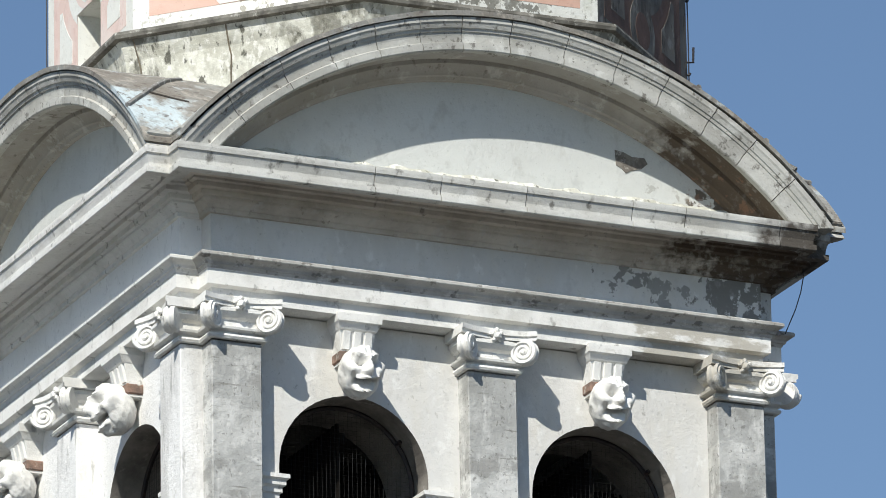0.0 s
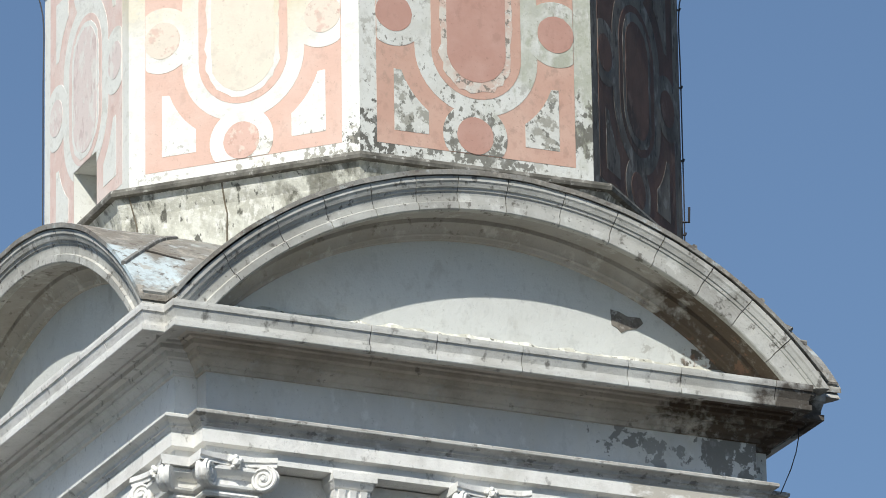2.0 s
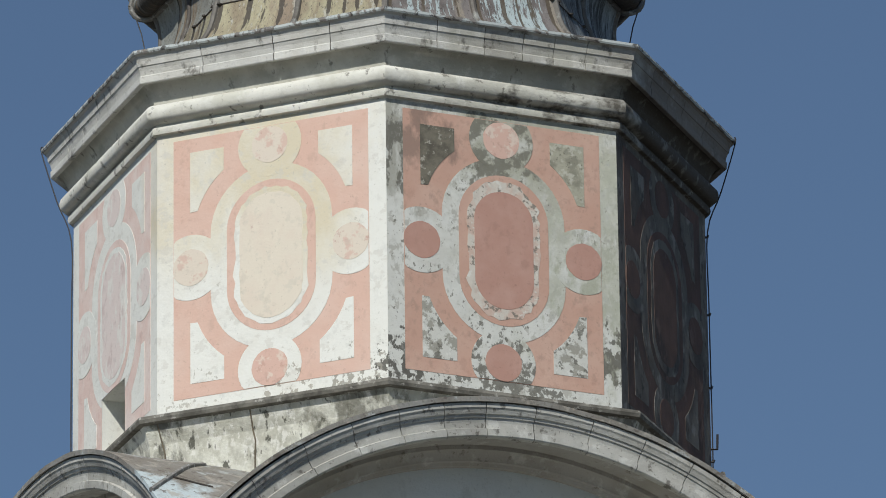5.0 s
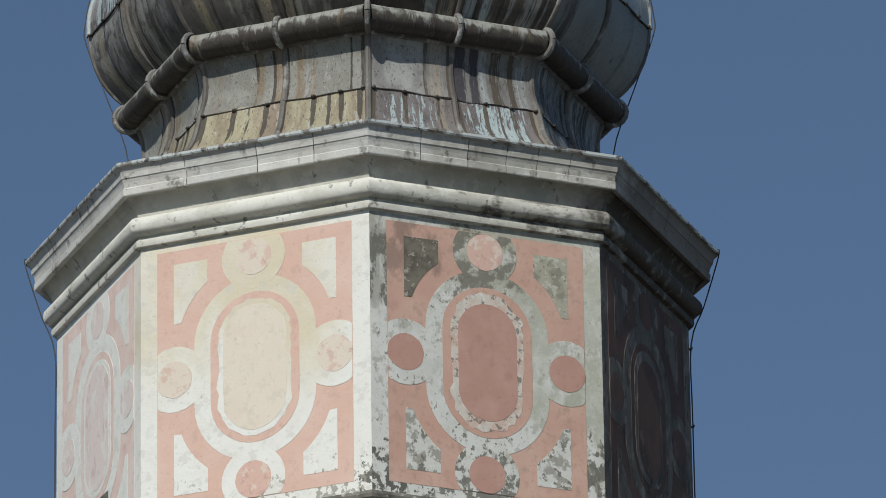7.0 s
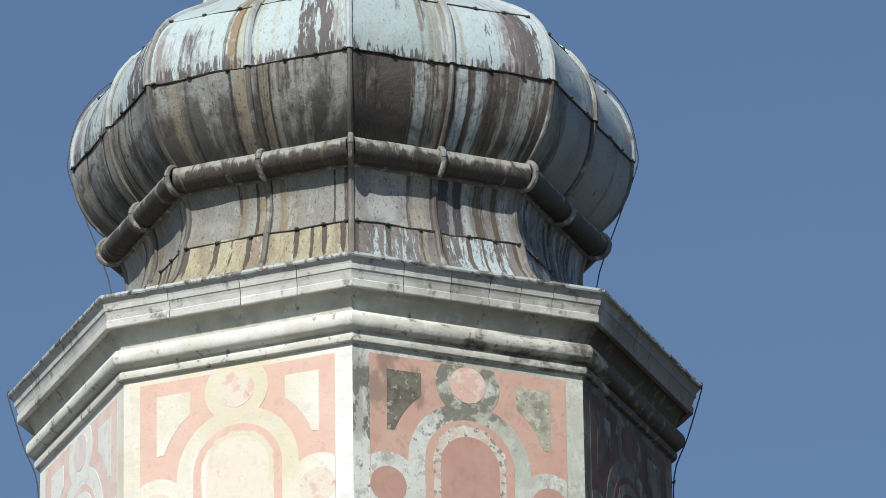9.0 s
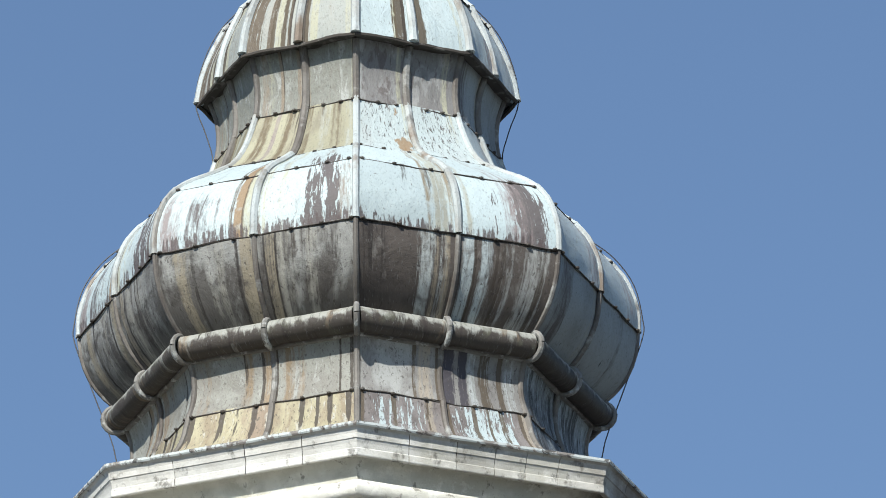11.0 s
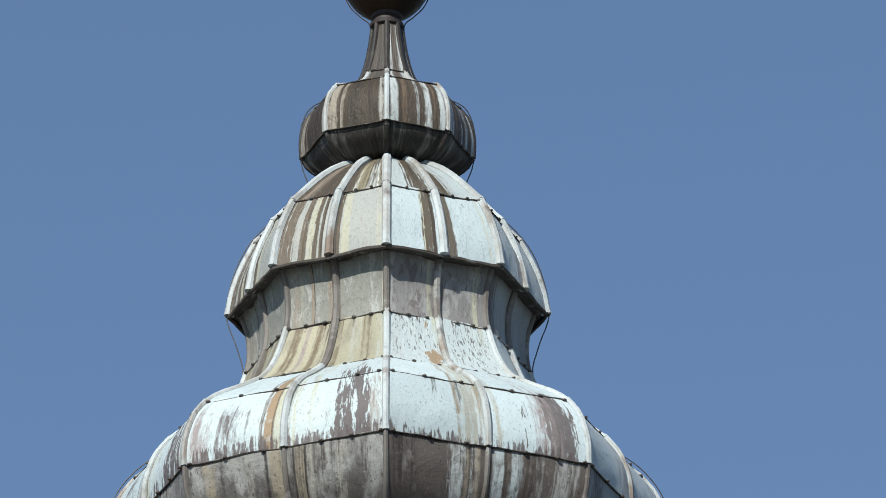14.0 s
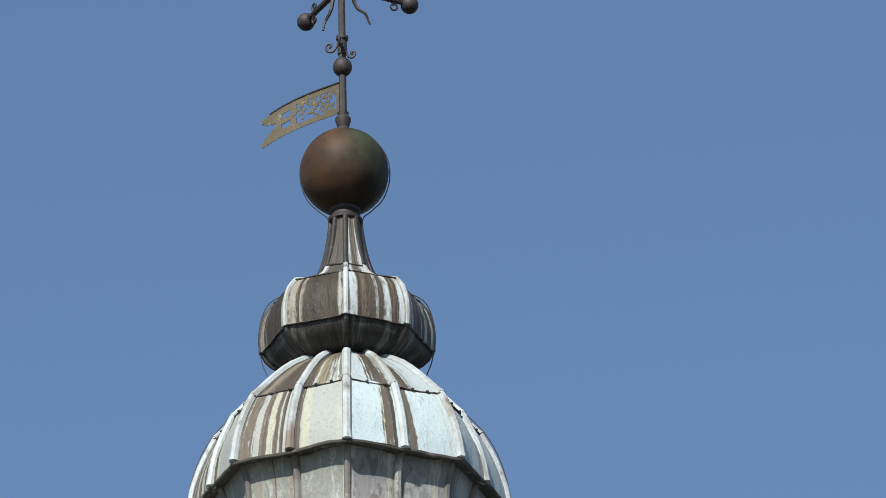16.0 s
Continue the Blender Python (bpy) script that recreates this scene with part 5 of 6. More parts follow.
for side in (0, 90, 180, 270):
    for a in {0: (27, 38), 270: (-38, -27, -13)}.get(side, (-38, -27, -13, 2, 14, 27, 38)):
        bm = bmesh.new()
        r = ARC_OUT + 0.035
        x, z = r * math.sin(radians(a)), ARC_Z + r * math.cos(radians(a))
        tube(bm, [(x, -3.26, z), (x, -max(abs(x), 2.6), z)], 0.028, 6)
        bmesh.ops.transform(bm, matrix=turn(side), verts=bm.verts)
        part("batten_roll", bm, lead_roof, roof, smooth=True)

# rolls and welts across the sheets in the valleys
for side in (0, 90, 180, 270):
    for name, (xa, ya), (xb, yb), r in (("batten_roll", (-3.27, -2.68), (-2.38, -1.70), 0.024), ("seam_welt", (-3.0, -2.36), (-2.62, -2.47), 0.008)):
        bm = bmesh.new()
        line = []
        for i in range(13):
            x, y = xa + (xb - xa) * i / 12, ya + (yb - ya) * i / 12
            q = min(abs(x), abs(y))
            line.append((x + 0.02 * math.sin(i * 0.5), y, ARC_Z + math.sqrt((ARC_OUT + 0.03) ** 2 - q * q) + 0.006))
        tube(bm, line, r, 6)
        bmesh.ops.transform(bm, matrix=turn(side), verts=bm.verts)
        part(name, bm, lead_plain if r > 0.01 else lead_knot, roof, smooth=True)

# stone blocks that carry the mouldings round the corners
for side in (0, 90, 180, 270):
    bm = bmesh.new()
    loops = []
    for p, z in ((0.40, 23.44), (0.405, 23.48), (0.42, 23.49), (0.43, 23.52), (0.455, 23.535), (0.475, 23.56), (0.475, 23.58)):
        a, b = HALF + p, HALF - NOTCH + p
        loops.append([(2.88, -a, z), (b, -a, z), (b, -b, z), (a, -b, z), (a, -2.88, z), (2.88, -2.88, z)])
    rings(bm, loops, True, True)
    bmesh.ops.transform(bm, matrix=turn(side), verts=bm.verts)
    part("corner_block", bm, cornice_stone, belfry)
bm = bmesh.new()
loops = []
for p, z in ((0.29, 23.25), (0.335, 23.29), (0.34, 23.345), (0.375, 23.355), (0.395, 23.38), (0.395, 23.405), (0.38, 23.42), (0.41, 23.445)):
    a, b = HALF + p, HALF - NOTCH + p
    loops.append([(2.70, -a, z), (b, -a, z), (b, -b, z), (2.70, -b, z)])
rings(bm, loops, True, True)
part("corner_block", bm, cornice_stone, belfry)


# ---- octagonal drum ----
def octo(r, z):
    return [(r * math.sin(math.pi / 4 * k), -r * math.cos(math.pi / 4 * k), z) for k in range(8)]


def bays(bm, profile):
    rings(bm, [octo(r, z) for r, z in profile])


def bay_point(r, z, k, f):
    """A point on side k (0: the side to the right of the front edge), a share f along it."""
    c = octo(r, z)
    return Vector(c[k % 8]).lerp(Vector(c[(k + 1) % 8]), f)


DRUM_R = 2.84
FLAT = DRUM_R * math.cos(math.pi / 8)
SIDE = DRUM_R * math.sin(math.pi / 8)
drum = thing("octagonal_drum", OCTAGON, "octagonal drum with salmon pink and white plaster ornament", "drum")
bm = bmesh.new()
bays(bm, [(2.875, 24.3), (2.89, 24.62), (2.92, 24.86), (2.93, 24.95), (2.98, 25.08), (3.0, 25.12)])
part("plinth", bm, plinth_plaster, drum)
bm = bmesh.new()
bays(bm, [(2.99, 25.12), (3.05, 25.13), (3.06, 25.16), (3.05, 25.19), (2.94, 25.23), (2.80, 25.26)])
part("plinth_ledge", bm, ledge_stone, drum)


for f, k in ((0.44, 7), (0.06, 7)):
    bm = bmesh.new()
    tube(bm, [bay_point(r + 0.004, z, k, f + 0.004 * math.sin(z * 40)) for r, z in ((2.876, 24.32), (2.89, 24.62), (2.92, 24.86), (2.93, 24.95), (2.98, 25.08), (3.0, 25.12))], 0.007, 5)
    part("cracked_joint", bm, joint_dark, drum)


def stadium(r, half, cz=26.58, n=20, ragged=0.0, seed=0.0):
    out = []
    for s, base in ((1, 0.0), (-1, math.pi)):
        for k in range(n + 1):
            a = base + math.pi * k / n
            q = r * (1 + ragged * noise.noise(Vector((math.cos(a) * 6, math.sin(a) * 6 + s, seed))))
            out.append((q * math.cos(a), cz + s * half + q * math.sin(a)))
        if ragged:
            for k in range(1, 8):
                q = r * (1 + ragged * noise.noise(Vector((s * 4.0, k * 0.9, seed + 3))))
                out.append((-s * q, cz + s * half * (1 - k / 4)))
    return out


def disc(cx, cz, r, n=28, ragged=0.0, seed=0.0):
    return [(cx + r * math.cos(a) * (1 + ragged * noise.noise(Vector((cx * 3 + math.cos(a) * 5, cz, math.sin(a) * 5 + seed)))),
             cz + r * math.sin(a) * (1 + ragged * noise.noise(Vector((cx * 3 + math.cos(a) * 5, cz, math.sin(a) * 5 + seed))))) for a in (2 * math.pi * k / n for k in range(n))]


def corner_piece(sx, sz):
    pts = [(-0.77, 27.66), (-0.45, 27.66)]
    for k in range(9):
        x = -0.45 - 0.25 * k / 8
        pts.append((x, 26.86 + math.sqrt(0.74 ** 2 - x * x)))
    pts.append((-0.77, pts[-1][1] - 0.005))
    return [(sx * -x if sx > 0 else x, z if sz > 0 else 2 * 26.58 - z) for x, z in pts]


def drum_face(k):
    """Side k of the drum: wall, and the plaster ornament laid on it in thin coats."""
    az = -67.5 + 45 * k
    m = turn(az)
    white, rose, deep, oval = drum_white, pink, blotched, cream
    if k == 2:
        white, rose, deep, oval = drum_white_mossy, pink_mossy, terracotta, terracotta
    elif k == 0:
        rose, deep, oval = pink_faded, mauve, mauve
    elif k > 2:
        # dark copies carry both grime and the shade of these sides
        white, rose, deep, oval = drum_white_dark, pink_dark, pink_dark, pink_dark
    y = -FLAT
    s1 = SIDE - 0.001
    bm = bmesh.new()
    if k == 0:
        a, b, z0, z1 = -0.31, 0.28, 25.34, 25.90
        outer, inner = [(-s1, 25.2), (s1, 25.2), (s1, 27.95), (-s1, 27.95)], [(a, z0), (b, z0), (b, z1), (a, z1)]
        rings(bm, [[(x, yy, z) for x, z in line_] for yy, line_ in ((y, inner), (y, outer), (y + 0.42, outer), (y + 0.42, inner), (y, inner))])
        bmesh.ops.remove_doubles(bm, verts=bm.verts, dist=1e-5)
        bmesh.ops.recalc_face_normals(bm, faces=bm.faces)
    else:
        box(bm, -s1, s1, y, y + 0.30, 25.2, 27.95)
    bmesh.ops.transform(bm, matrix=m, verts=bm.verts)
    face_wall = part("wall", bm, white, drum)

    def coat(name, outline, lift, mat):
        bm = bmesh.new()
        slab(bm, outline, y - lift * 0.5, y + 0.002)
        if k == 0:
            # the coats stop at the edges of the small opening
            for co, no in (((a, 0, 0), (1, 0, 0)), ((b, 0, 0), (1, 0, 0)), ((0, 0, z0), (0, 0, 1)), ((0, 0, z1), (0, 0, 1))):
                bmesh.ops.bisect_plane(bm, geom=list(bm.verts) + list(bm.edges) + list(bm.faces), plane_co=co, plane_no=no)
            lost = [f for f in bm.faces if a < f.calc_center_median().x < b and z0 < f.calc_center_median().z < z1]
            bmesh.ops.delete(bm, geom=lost, context="FACES")
        bmesh.ops.transform(bm, matrix=m, verts=bm.verts)
        part(name, bm, mat, face_wall)
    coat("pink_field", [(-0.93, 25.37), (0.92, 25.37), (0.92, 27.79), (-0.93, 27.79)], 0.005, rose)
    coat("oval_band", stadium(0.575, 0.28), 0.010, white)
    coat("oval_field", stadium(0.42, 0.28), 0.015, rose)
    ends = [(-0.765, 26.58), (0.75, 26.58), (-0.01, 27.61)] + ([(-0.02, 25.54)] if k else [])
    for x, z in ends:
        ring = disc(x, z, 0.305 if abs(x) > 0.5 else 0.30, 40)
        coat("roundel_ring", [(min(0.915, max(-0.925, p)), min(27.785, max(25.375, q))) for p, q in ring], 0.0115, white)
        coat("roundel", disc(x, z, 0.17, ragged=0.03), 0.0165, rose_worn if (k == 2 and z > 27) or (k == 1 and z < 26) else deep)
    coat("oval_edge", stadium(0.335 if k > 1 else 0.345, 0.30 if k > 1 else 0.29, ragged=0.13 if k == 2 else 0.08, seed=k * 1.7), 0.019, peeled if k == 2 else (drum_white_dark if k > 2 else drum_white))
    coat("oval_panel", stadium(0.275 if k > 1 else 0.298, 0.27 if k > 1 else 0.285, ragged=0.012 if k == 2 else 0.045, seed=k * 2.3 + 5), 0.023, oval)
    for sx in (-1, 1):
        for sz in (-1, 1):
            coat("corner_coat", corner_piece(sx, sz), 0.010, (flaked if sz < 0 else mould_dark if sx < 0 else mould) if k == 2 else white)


for k in range(8):
    drum_face(k)

# drum cornice
bm = bmesh.new()
bays(bm, [(2.83, 27.84), (2.845, 27.865), (2.885, 27.87), (2.895, 27.90), (2.89, 27.93), (2.865, 27.95), (2.87, 27.965), (2.91, 27.97), (2.93, 27.977), (2.948, 27.99), (2.961, 28.01), (2.968, 28.033), (2.97, 28.06), (2.966, 28.085), (2.955, 28.108), (2.94, 28.124), (2.92, 28.135),
          (2.88, 28.142)])
part("bed_moulding", bm, drum_moulding, drum, smooth=True)
bm = bmesh.new()
bays(bm, [(2.87, 28.135), (2.88, 28.14), (2.88, 28.17), (2.895, 28.22), (2.93, 28.28), (2.985, 28.335), (3.0, 28.34)])
part("cove", bm, drum_stone, drum, smooth=True)
for k in range(8):
    bm = bmesh.new()
    loops = []
    for r, z in ((3.10, 28.568), (3.130, 28.560), (3.138, 28.575), (3.132, 28.600), (3.06, 28.615)):
        loops.append([bay_point(r, z, k, f / 24) + Vector((0, 0, 0.006 * noise.noise(Vector((k * 3.0, f * 0.9, 8))))) for f in range(25)])
    rings(bm, loops, closed=False)
    uv = bm.loops.layers.uv.new("metres")
    for fc in bm.faces:
        for lp in fc.loops:
            lp[uv].uv = (k * 1.9 + lp.vert.co.x - lp.vert.co.y, lp.vert.co.z)
    part("edge_flashing", bm, lead_edge, drum, "pale stained lead edging")


def drum_block(k, f0, f1):
    """A length of the drum's top cornice on side k, between two shares of the side."""
    prof = [(2.90, 28.345), (2.985, 28.34), (2.995, 28.315), (3.045, 28.308), (3.05, 28.316), (3.052, 28.375), (3.040, 28.385), (3.052, 28.43), (3.066, 28.462), (3.074, 28.466), (3.083, 28.51), (3.098, 28.545), (3.12, 28.562), (3.12, 28.578), (3.08, 28.59), (2.75, 28.63)]
    bm = bmesh.new()
    loops = []
    for r, z in prof:
        c = octo(r, z)
        a, b = Vector(c[k]), Vector(c[(k + 1) % 8])
        loops.append([a.lerp(b, f0), a.lerp(b, f1)])
    rows = rings(bm, loops, closed=False)
    bm.faces.new([r[0] for r in rows]), bm.faces.new([r[1] for r in rows][::-1])
    part("cornice_block", bm, cornice_stone, drum)


# added backing that keeps sun from leaking through the block joints
bm = bmesh.new()
bays(bm, [(2.88, 28.36), (2.975, 28.355), (2.99, 28.33), (3.03, 28.33), (3.03, 28.39), (3.025, 28.43), (3.055, 28.48), (3.07, 28.53), (3.09, 28.56), (2.76, 28.60)])
part("cornice_core", bm, joint_dark, drum)
for k in range(8):
    cuts = {7: [0, 0.26, 0.55, 0.78, 1], 0: [0, 0.21, 0.40, 0.555, 0.68, 0.81, 1]}.get(k, [0, 0.2, 0.37, 0.52, 0.74, 1])
    for a, b in zip(cuts, cuts[1:]):
        drum_block(k, a + 0.0015 * (a > 0), b - 0.0015 * (b < 1))

# ---- onion dome in lead sheets ----
dome = thing("onion_dome", OCTAGON, "eight-sided onion dome in streaked weathered lead sheets with batten rolls", "dome")
TIERS = [
    ("skirt", [(2.66, 28.66), (2.42, 28.83), (2.26, 28.99), (2.18, 29.15), (2.125, 29.36)]),
    ("skirt", [(2.125, 29.34), (2.07, 29.50), (2.055, 29.65), (2.075, 29.78), (2.12, 29.90)]),
    ("belly", [(2.16, 30.06), (2.32, 30.20), (2.45, 30.38), (2.53, 30.60), (2.555, 30.83)]),
    ("shoulder", [(2.555, 30.81), (2.56, 30.94), (2.545, 31.07), (2.50, 31.22), (2.43, 31.37), (2.30, 31.53)]),
    ("shoulder", [(2.31, 31.51), (2.22, 31.59), (2.08, 31.69), (1.88, 31.81), (1.64, 31.97)]),
    ("neck", [(1.65, 31.955), (1.54, 32.07), (1.44, 32.23), (1.36, 32.42), (1.30, 32.60)]),
    ("neck", [(1.30, 32.58), (1.28, 32.72), (1.28, 32.85), (1.30, 33.0), (1.36, 33.17)]),
    ("cap", [(1.475, 33.17), (1.45, 33.35), (1.40, 33.53), (1.33, 33.71), (1.22, 33.93)]),
    ("cap", [(1.23, 33.91), (1.10, 34.05), (0.93, 34.23), (0.72, 34.42), (0.45, 34.60)]),
    ("bulb", [(0.36, 34.555), (0.51, 34.575), (0.645, 34.625), (0.753, 34.71), (0.80, 34.82)]),
    ("bulb", [(0.802, 34.80), (0.812, 34.93), (0.80, 35.07), (0.752, 35.22), (0.655, 35.34)]),
    ("spire", [(0.668, 35.328), (0.51, 35.39), (0.365, 35.47), (0.275, 35.56), (0.238, 35.65)]),
    ("spire", [(0.246, 35.63), (0.205, 35.77), (0.175, 35.91), (0.152, 36.06), (0.138, 36.20)]),
]


def smooth_profile(pts, n=8):
    """A Catmull-Rom line through (r, z) points."""
    p = [pts[0]] + pts + [pts[-1]]
    out = []
    for i in range(1, len(p) - 2):
        for k in range(n // 4):
            t = k / (n // 4)
            a, b, c, d = (np.array(q) for q in p[i - 1:i + 3])
            out.append(tuple(0.5 * (2 * b + (c - a) * t + (2 * a - 5 * b + 4 * c - d) * t * t + (3 * b - a - 3 * c + d) * t ** 3)))
    out.append(pts[-1])
    return out


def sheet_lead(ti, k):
    """Which weathering a sheet has: washed pale on the right of the front edge, brown and beige on the left; on the
    sides away from the sun, shade is put into the greys.
    """
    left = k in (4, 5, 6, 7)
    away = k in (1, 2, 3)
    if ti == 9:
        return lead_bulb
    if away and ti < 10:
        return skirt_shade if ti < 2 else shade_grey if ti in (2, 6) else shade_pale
    pairs = (
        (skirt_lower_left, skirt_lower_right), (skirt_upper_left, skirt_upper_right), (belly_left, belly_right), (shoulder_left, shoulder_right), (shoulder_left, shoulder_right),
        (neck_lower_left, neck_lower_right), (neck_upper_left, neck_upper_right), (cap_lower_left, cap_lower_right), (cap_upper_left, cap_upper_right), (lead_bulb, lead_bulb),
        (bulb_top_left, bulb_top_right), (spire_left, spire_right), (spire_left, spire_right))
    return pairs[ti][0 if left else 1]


cleat_mesh = bpy.data.meshes.new("seam_cleat")
bm = bmesh.new()
bmesh.ops.create_icosphere(bm, subdivisions=1, radius=1.0)
bm.to_mesh(cleat_mesh)
bm.free()
cleat_mesh.materials.append(lead_knot)
for ti, (tname, pts) in enumerate(TIERS):
    prof = smooth_profile(pts)
    n = len(prof)
    small = prof[0][0] < 0.9
    if small:
        group = [(k, 0.0, 1.0) for k in range(8)]
    elif ti in (3,):
        group = [(k, a, b) for k in range(8) for a, b in ((0.0, 0.45), (0.45, 0.5), (0.5, 1.0))]
    else:
        group = [(k, a, b) for k in range(8) for a, b in ((0.0, 0.43 if ti > 6 else 0.455), (0.43 if ti > 6 else 0.455, 0.5), (0.5, 1.0))]
    for k, f0, f1 in group:
        bm = bmesh.new()
        loops = []
        cols = 3 if f1 - f0 < 0.15 else 7
        for i, (r, z) in enumerate(prof):
            low_ = 1 - i / (n - 1)
            row = []
            for j in range(cols + 1):
                f = f0 + (f1 - f0) * j / cols
                v = bay_point(r, z, k, f)
                out = Vector((v.x, v.y, 0)).normalized()
                dent = (0.026 * noise.noise(v * 2.6 + Vector((0, 0, 7 * ti))) + 0.010 * noise.noise(v * 7.0)) * (0.25 if small else 1.0) * math.sin(math.pi * f)
                sag = (0.030 if ti == 7 else 0.020) * noise.noise(v * 4.2) if i == 0 else 0.0
                row.append(v + out * (0.012 * low_ + dent) + Vector((0, 0, sag)))
            loops.append(row)
        lip = [p - Vector((p.x, p.y, 0)).normalized() * 0.02 for p in loops[0]]
        rows = rings(bm, [lip] + loops, closed=False)
        uv = bm.loops.layers.uv.new("metres")
        spot = {v: ((k + f0 + (f1 - f0) * j / cols) * 1.9, prof[max(0, i - 1)][1]) for i, row in enumerate(rows) for j, v in enumerate(row)}
        for fc in bm.faces:
            for lp in fc.loops:
                lp[uv].uv = spot[lp.vert]
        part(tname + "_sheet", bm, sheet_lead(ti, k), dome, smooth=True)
    # batten rolls on the edges and in the middle of each side
    for k in range(8):
        for f, r0 in ((0.0, 0.033), (0.5, 0.040)):
            if small and f:
                continue
            if small:
                r0 = 0.026
            elif ti == 2:
                r0 = 0.026
            elif ti in (7, 8):
                r0 = 0.044
            elif ti in (0, 1):
                r0 = 0.030
            bm = bmesh.new()
            line = []
            for r, z in prof:
                v = bay_point(r, z, k, f)
                line.append(v + Vector((v.x, v.y, 0)).normalized() * (0.008 if f else -0.004))
            tube(bm, line, [r0 * (1.15 if i == 0 else 1.0) for i in range(n)], 8)
            uv = bm.loops.layers.uv.new("metres")
            for fc in bm.faces:
                for lp in fc.loops:
                    lp[uv].uv = ((k + f) * 1.9 + 0.03 * (lp.vert.co.x - lp.vert.co.y), lp.vert.co.z + ti * 0.37)
            if ti in (9, 12) or (ti > 9 and k not in (0, 1, 7)):
                mat = lead_bulb
            elif ti in (0, 1, 2, 6) or (ti == 5 and f and k > 3):
                mat = lead_roll_dark
            else:
                mat = lead_roll
            part("batten_roll", bm, mat, dome, smooth=True)
    # dark welt and cleats along the lower seam
    if ti not in (0, 2, 7, 9):
        r, z = prof[0]
        for k in range(8):
            bm = bmesh.new()
            tube(bm, [bay_point(r + 0.012, z - 0.006, k, f / 12) + Vector((0, 0, 0.020 * noise.noise(bay_point(r, z, k, f / 12) * 4.2))) for f in range(13)], 0.007 if not small else 0.0045, 5)
            part("seam_welt", bm, lead_knot, dome)
        bm = bmesh.new()
        for k in range(8):
            for f in ((0.03, 0.21, 0.40, 0.50, 0.68, 0.84, 0.97) if not small else (0.06, 0.94)):
                v = bay_point(r + 0.022, z - 0.004, k, f + 0.02 * noise.noise(Vector((k, f * 9, ti))))
                size = (0.025 if ti < 7 else 0.019) if not small else 0.013
                if k in (0, 1, 6, 7):
                    knob = new("seam_cleat", cleat_mesh)
                    knob.parent, knob.matrix_local = dome, Matrix.Translation(v) @ Matrix.Diagonal((size, size, size * 0.65, 1))
                else:
                    bmesh.ops.create_icosphere(bm, subdivisions=1, radius=size, matrix=Matrix.Translation(v) @ Matrix.Scale(0.65, 4, (0, 0, 1)))
        part("far_cleat", bm, lead_knot, dome)["kind"] = "stuff"

# drip edge round the cap
for k in range(8):
    bm = bmesh.new()
    tube(bm, [bay_point(1.475, 33.165, k, f / 12) + Vector((0, 0, 0.030 * noise.noise(bay_point(1.475, 33.17, k, f / 12) * 4.2))) for f in range(13)], 0.019, 6)
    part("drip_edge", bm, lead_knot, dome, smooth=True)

# soffit under the cap, closing plates and the roll moulding under the belly
bm = bmesh.new()
bays(bm, [(1.34, 33.14), (1.36, 33.175), (1.46, 33.18)])
# near-black lip lead; the shade under the cap is put into its colour
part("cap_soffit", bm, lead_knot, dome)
bm = bmesh.new()
bays(bm, [(2.10, 29.86), (2.14, 29.865), (2.15, 29.90), (2.11, 29.91)])
part("fillet", bm, lead_plain, dome)
for k in range(8):
    bm = bmesh.new()
    a, b = Vector(octo(2.20, 29.985)[k]), Vector(octo(2.20, 29.985)[(k + 1) % 8])
    tube(bm, [a.lerp(b, f / 10) + Vector((0, 0, 0.008 * noise.noise(Vector((k, f * 0.6, 2))))) for f in range(11)], 0.115, 14)
    uv = bm.loops.layers.uv.new("metres")
    for fc in bm.faces:
        for lp in fc.loops:
            lp[uv].uv = (k * 1.9 + (lp.vert.co - a).dot((b - a).normalized()), lp.vert.co.z)
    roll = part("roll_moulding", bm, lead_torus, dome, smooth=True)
    for f in (0.0, 0.5):
        bm = bmesh.new()
        c = a.lerp(b, f)
        out = Vector((c.x, c.y, 0)).normalized()
        loop = [c + out * (0.128 * math.cos(t)) + Vector((0, 0, 0.128 * math.sin(t))) for t in (2 * math.pi * i / 16 for i in range(17))]
        tube(bm, loop, 0.028, 8, caps=False)
        part("clasp", bm, lead_plain, roll, smooth=True)

# ---- finial ----
ball = thing("finial_ball", Matrix.Translation((-0.005, 0, 36.195)), "dark copper ball on the spire with orange and green patina, brighter on its sunlit left", "finial ball")
bm = bmesh.new()
lathe(bm, [(0.13, -0.03), (0.158, -0.01), (0.162, 0.02), (0.135, 0.04), (0.128, 0.065), (0.15, 0.085), (0.15, 0.115), (0.12, 0.135)], 24)
part("collar", bm, iron, ball, smooth=True)
bm = bmesh.new()
prof = []
for k in range(33):
    a = math.pi * k / 32
    prof.append((max(0.004, 0.421 * math.sin(a)) + (0.003 if k == 12 else 0), 0.522 - 0.432 * math.cos(a)))
lathe(bm, prof, 48)
part("ball", bm, copper_ball, ball, smooth=True)

POLE = Matrix.Translation((-0.012, 0, 0))
vane = thing("weather_vane", POLE, "weathered brass swallow-tailed vane pierced with small openings", "weather vane")
bm = bmesh.new()
lathe(bm, [(0.075, 37.10), (0.085, 37.12), (0.085, 37.17), (0.055, 37.20), (0.075, 37.27), (0.075, 37.30), (0.05, 37.33), (0.055, 37.36), (0.04, 37.37)], 16)
part("socket", bm, iron, vane, smooth=True)
bm = bmesh.new()
flag_len = 1.0
rnd = random.Random(4)
# a sheet of small cells, some of them left open
nx, nz_ = 34, 12
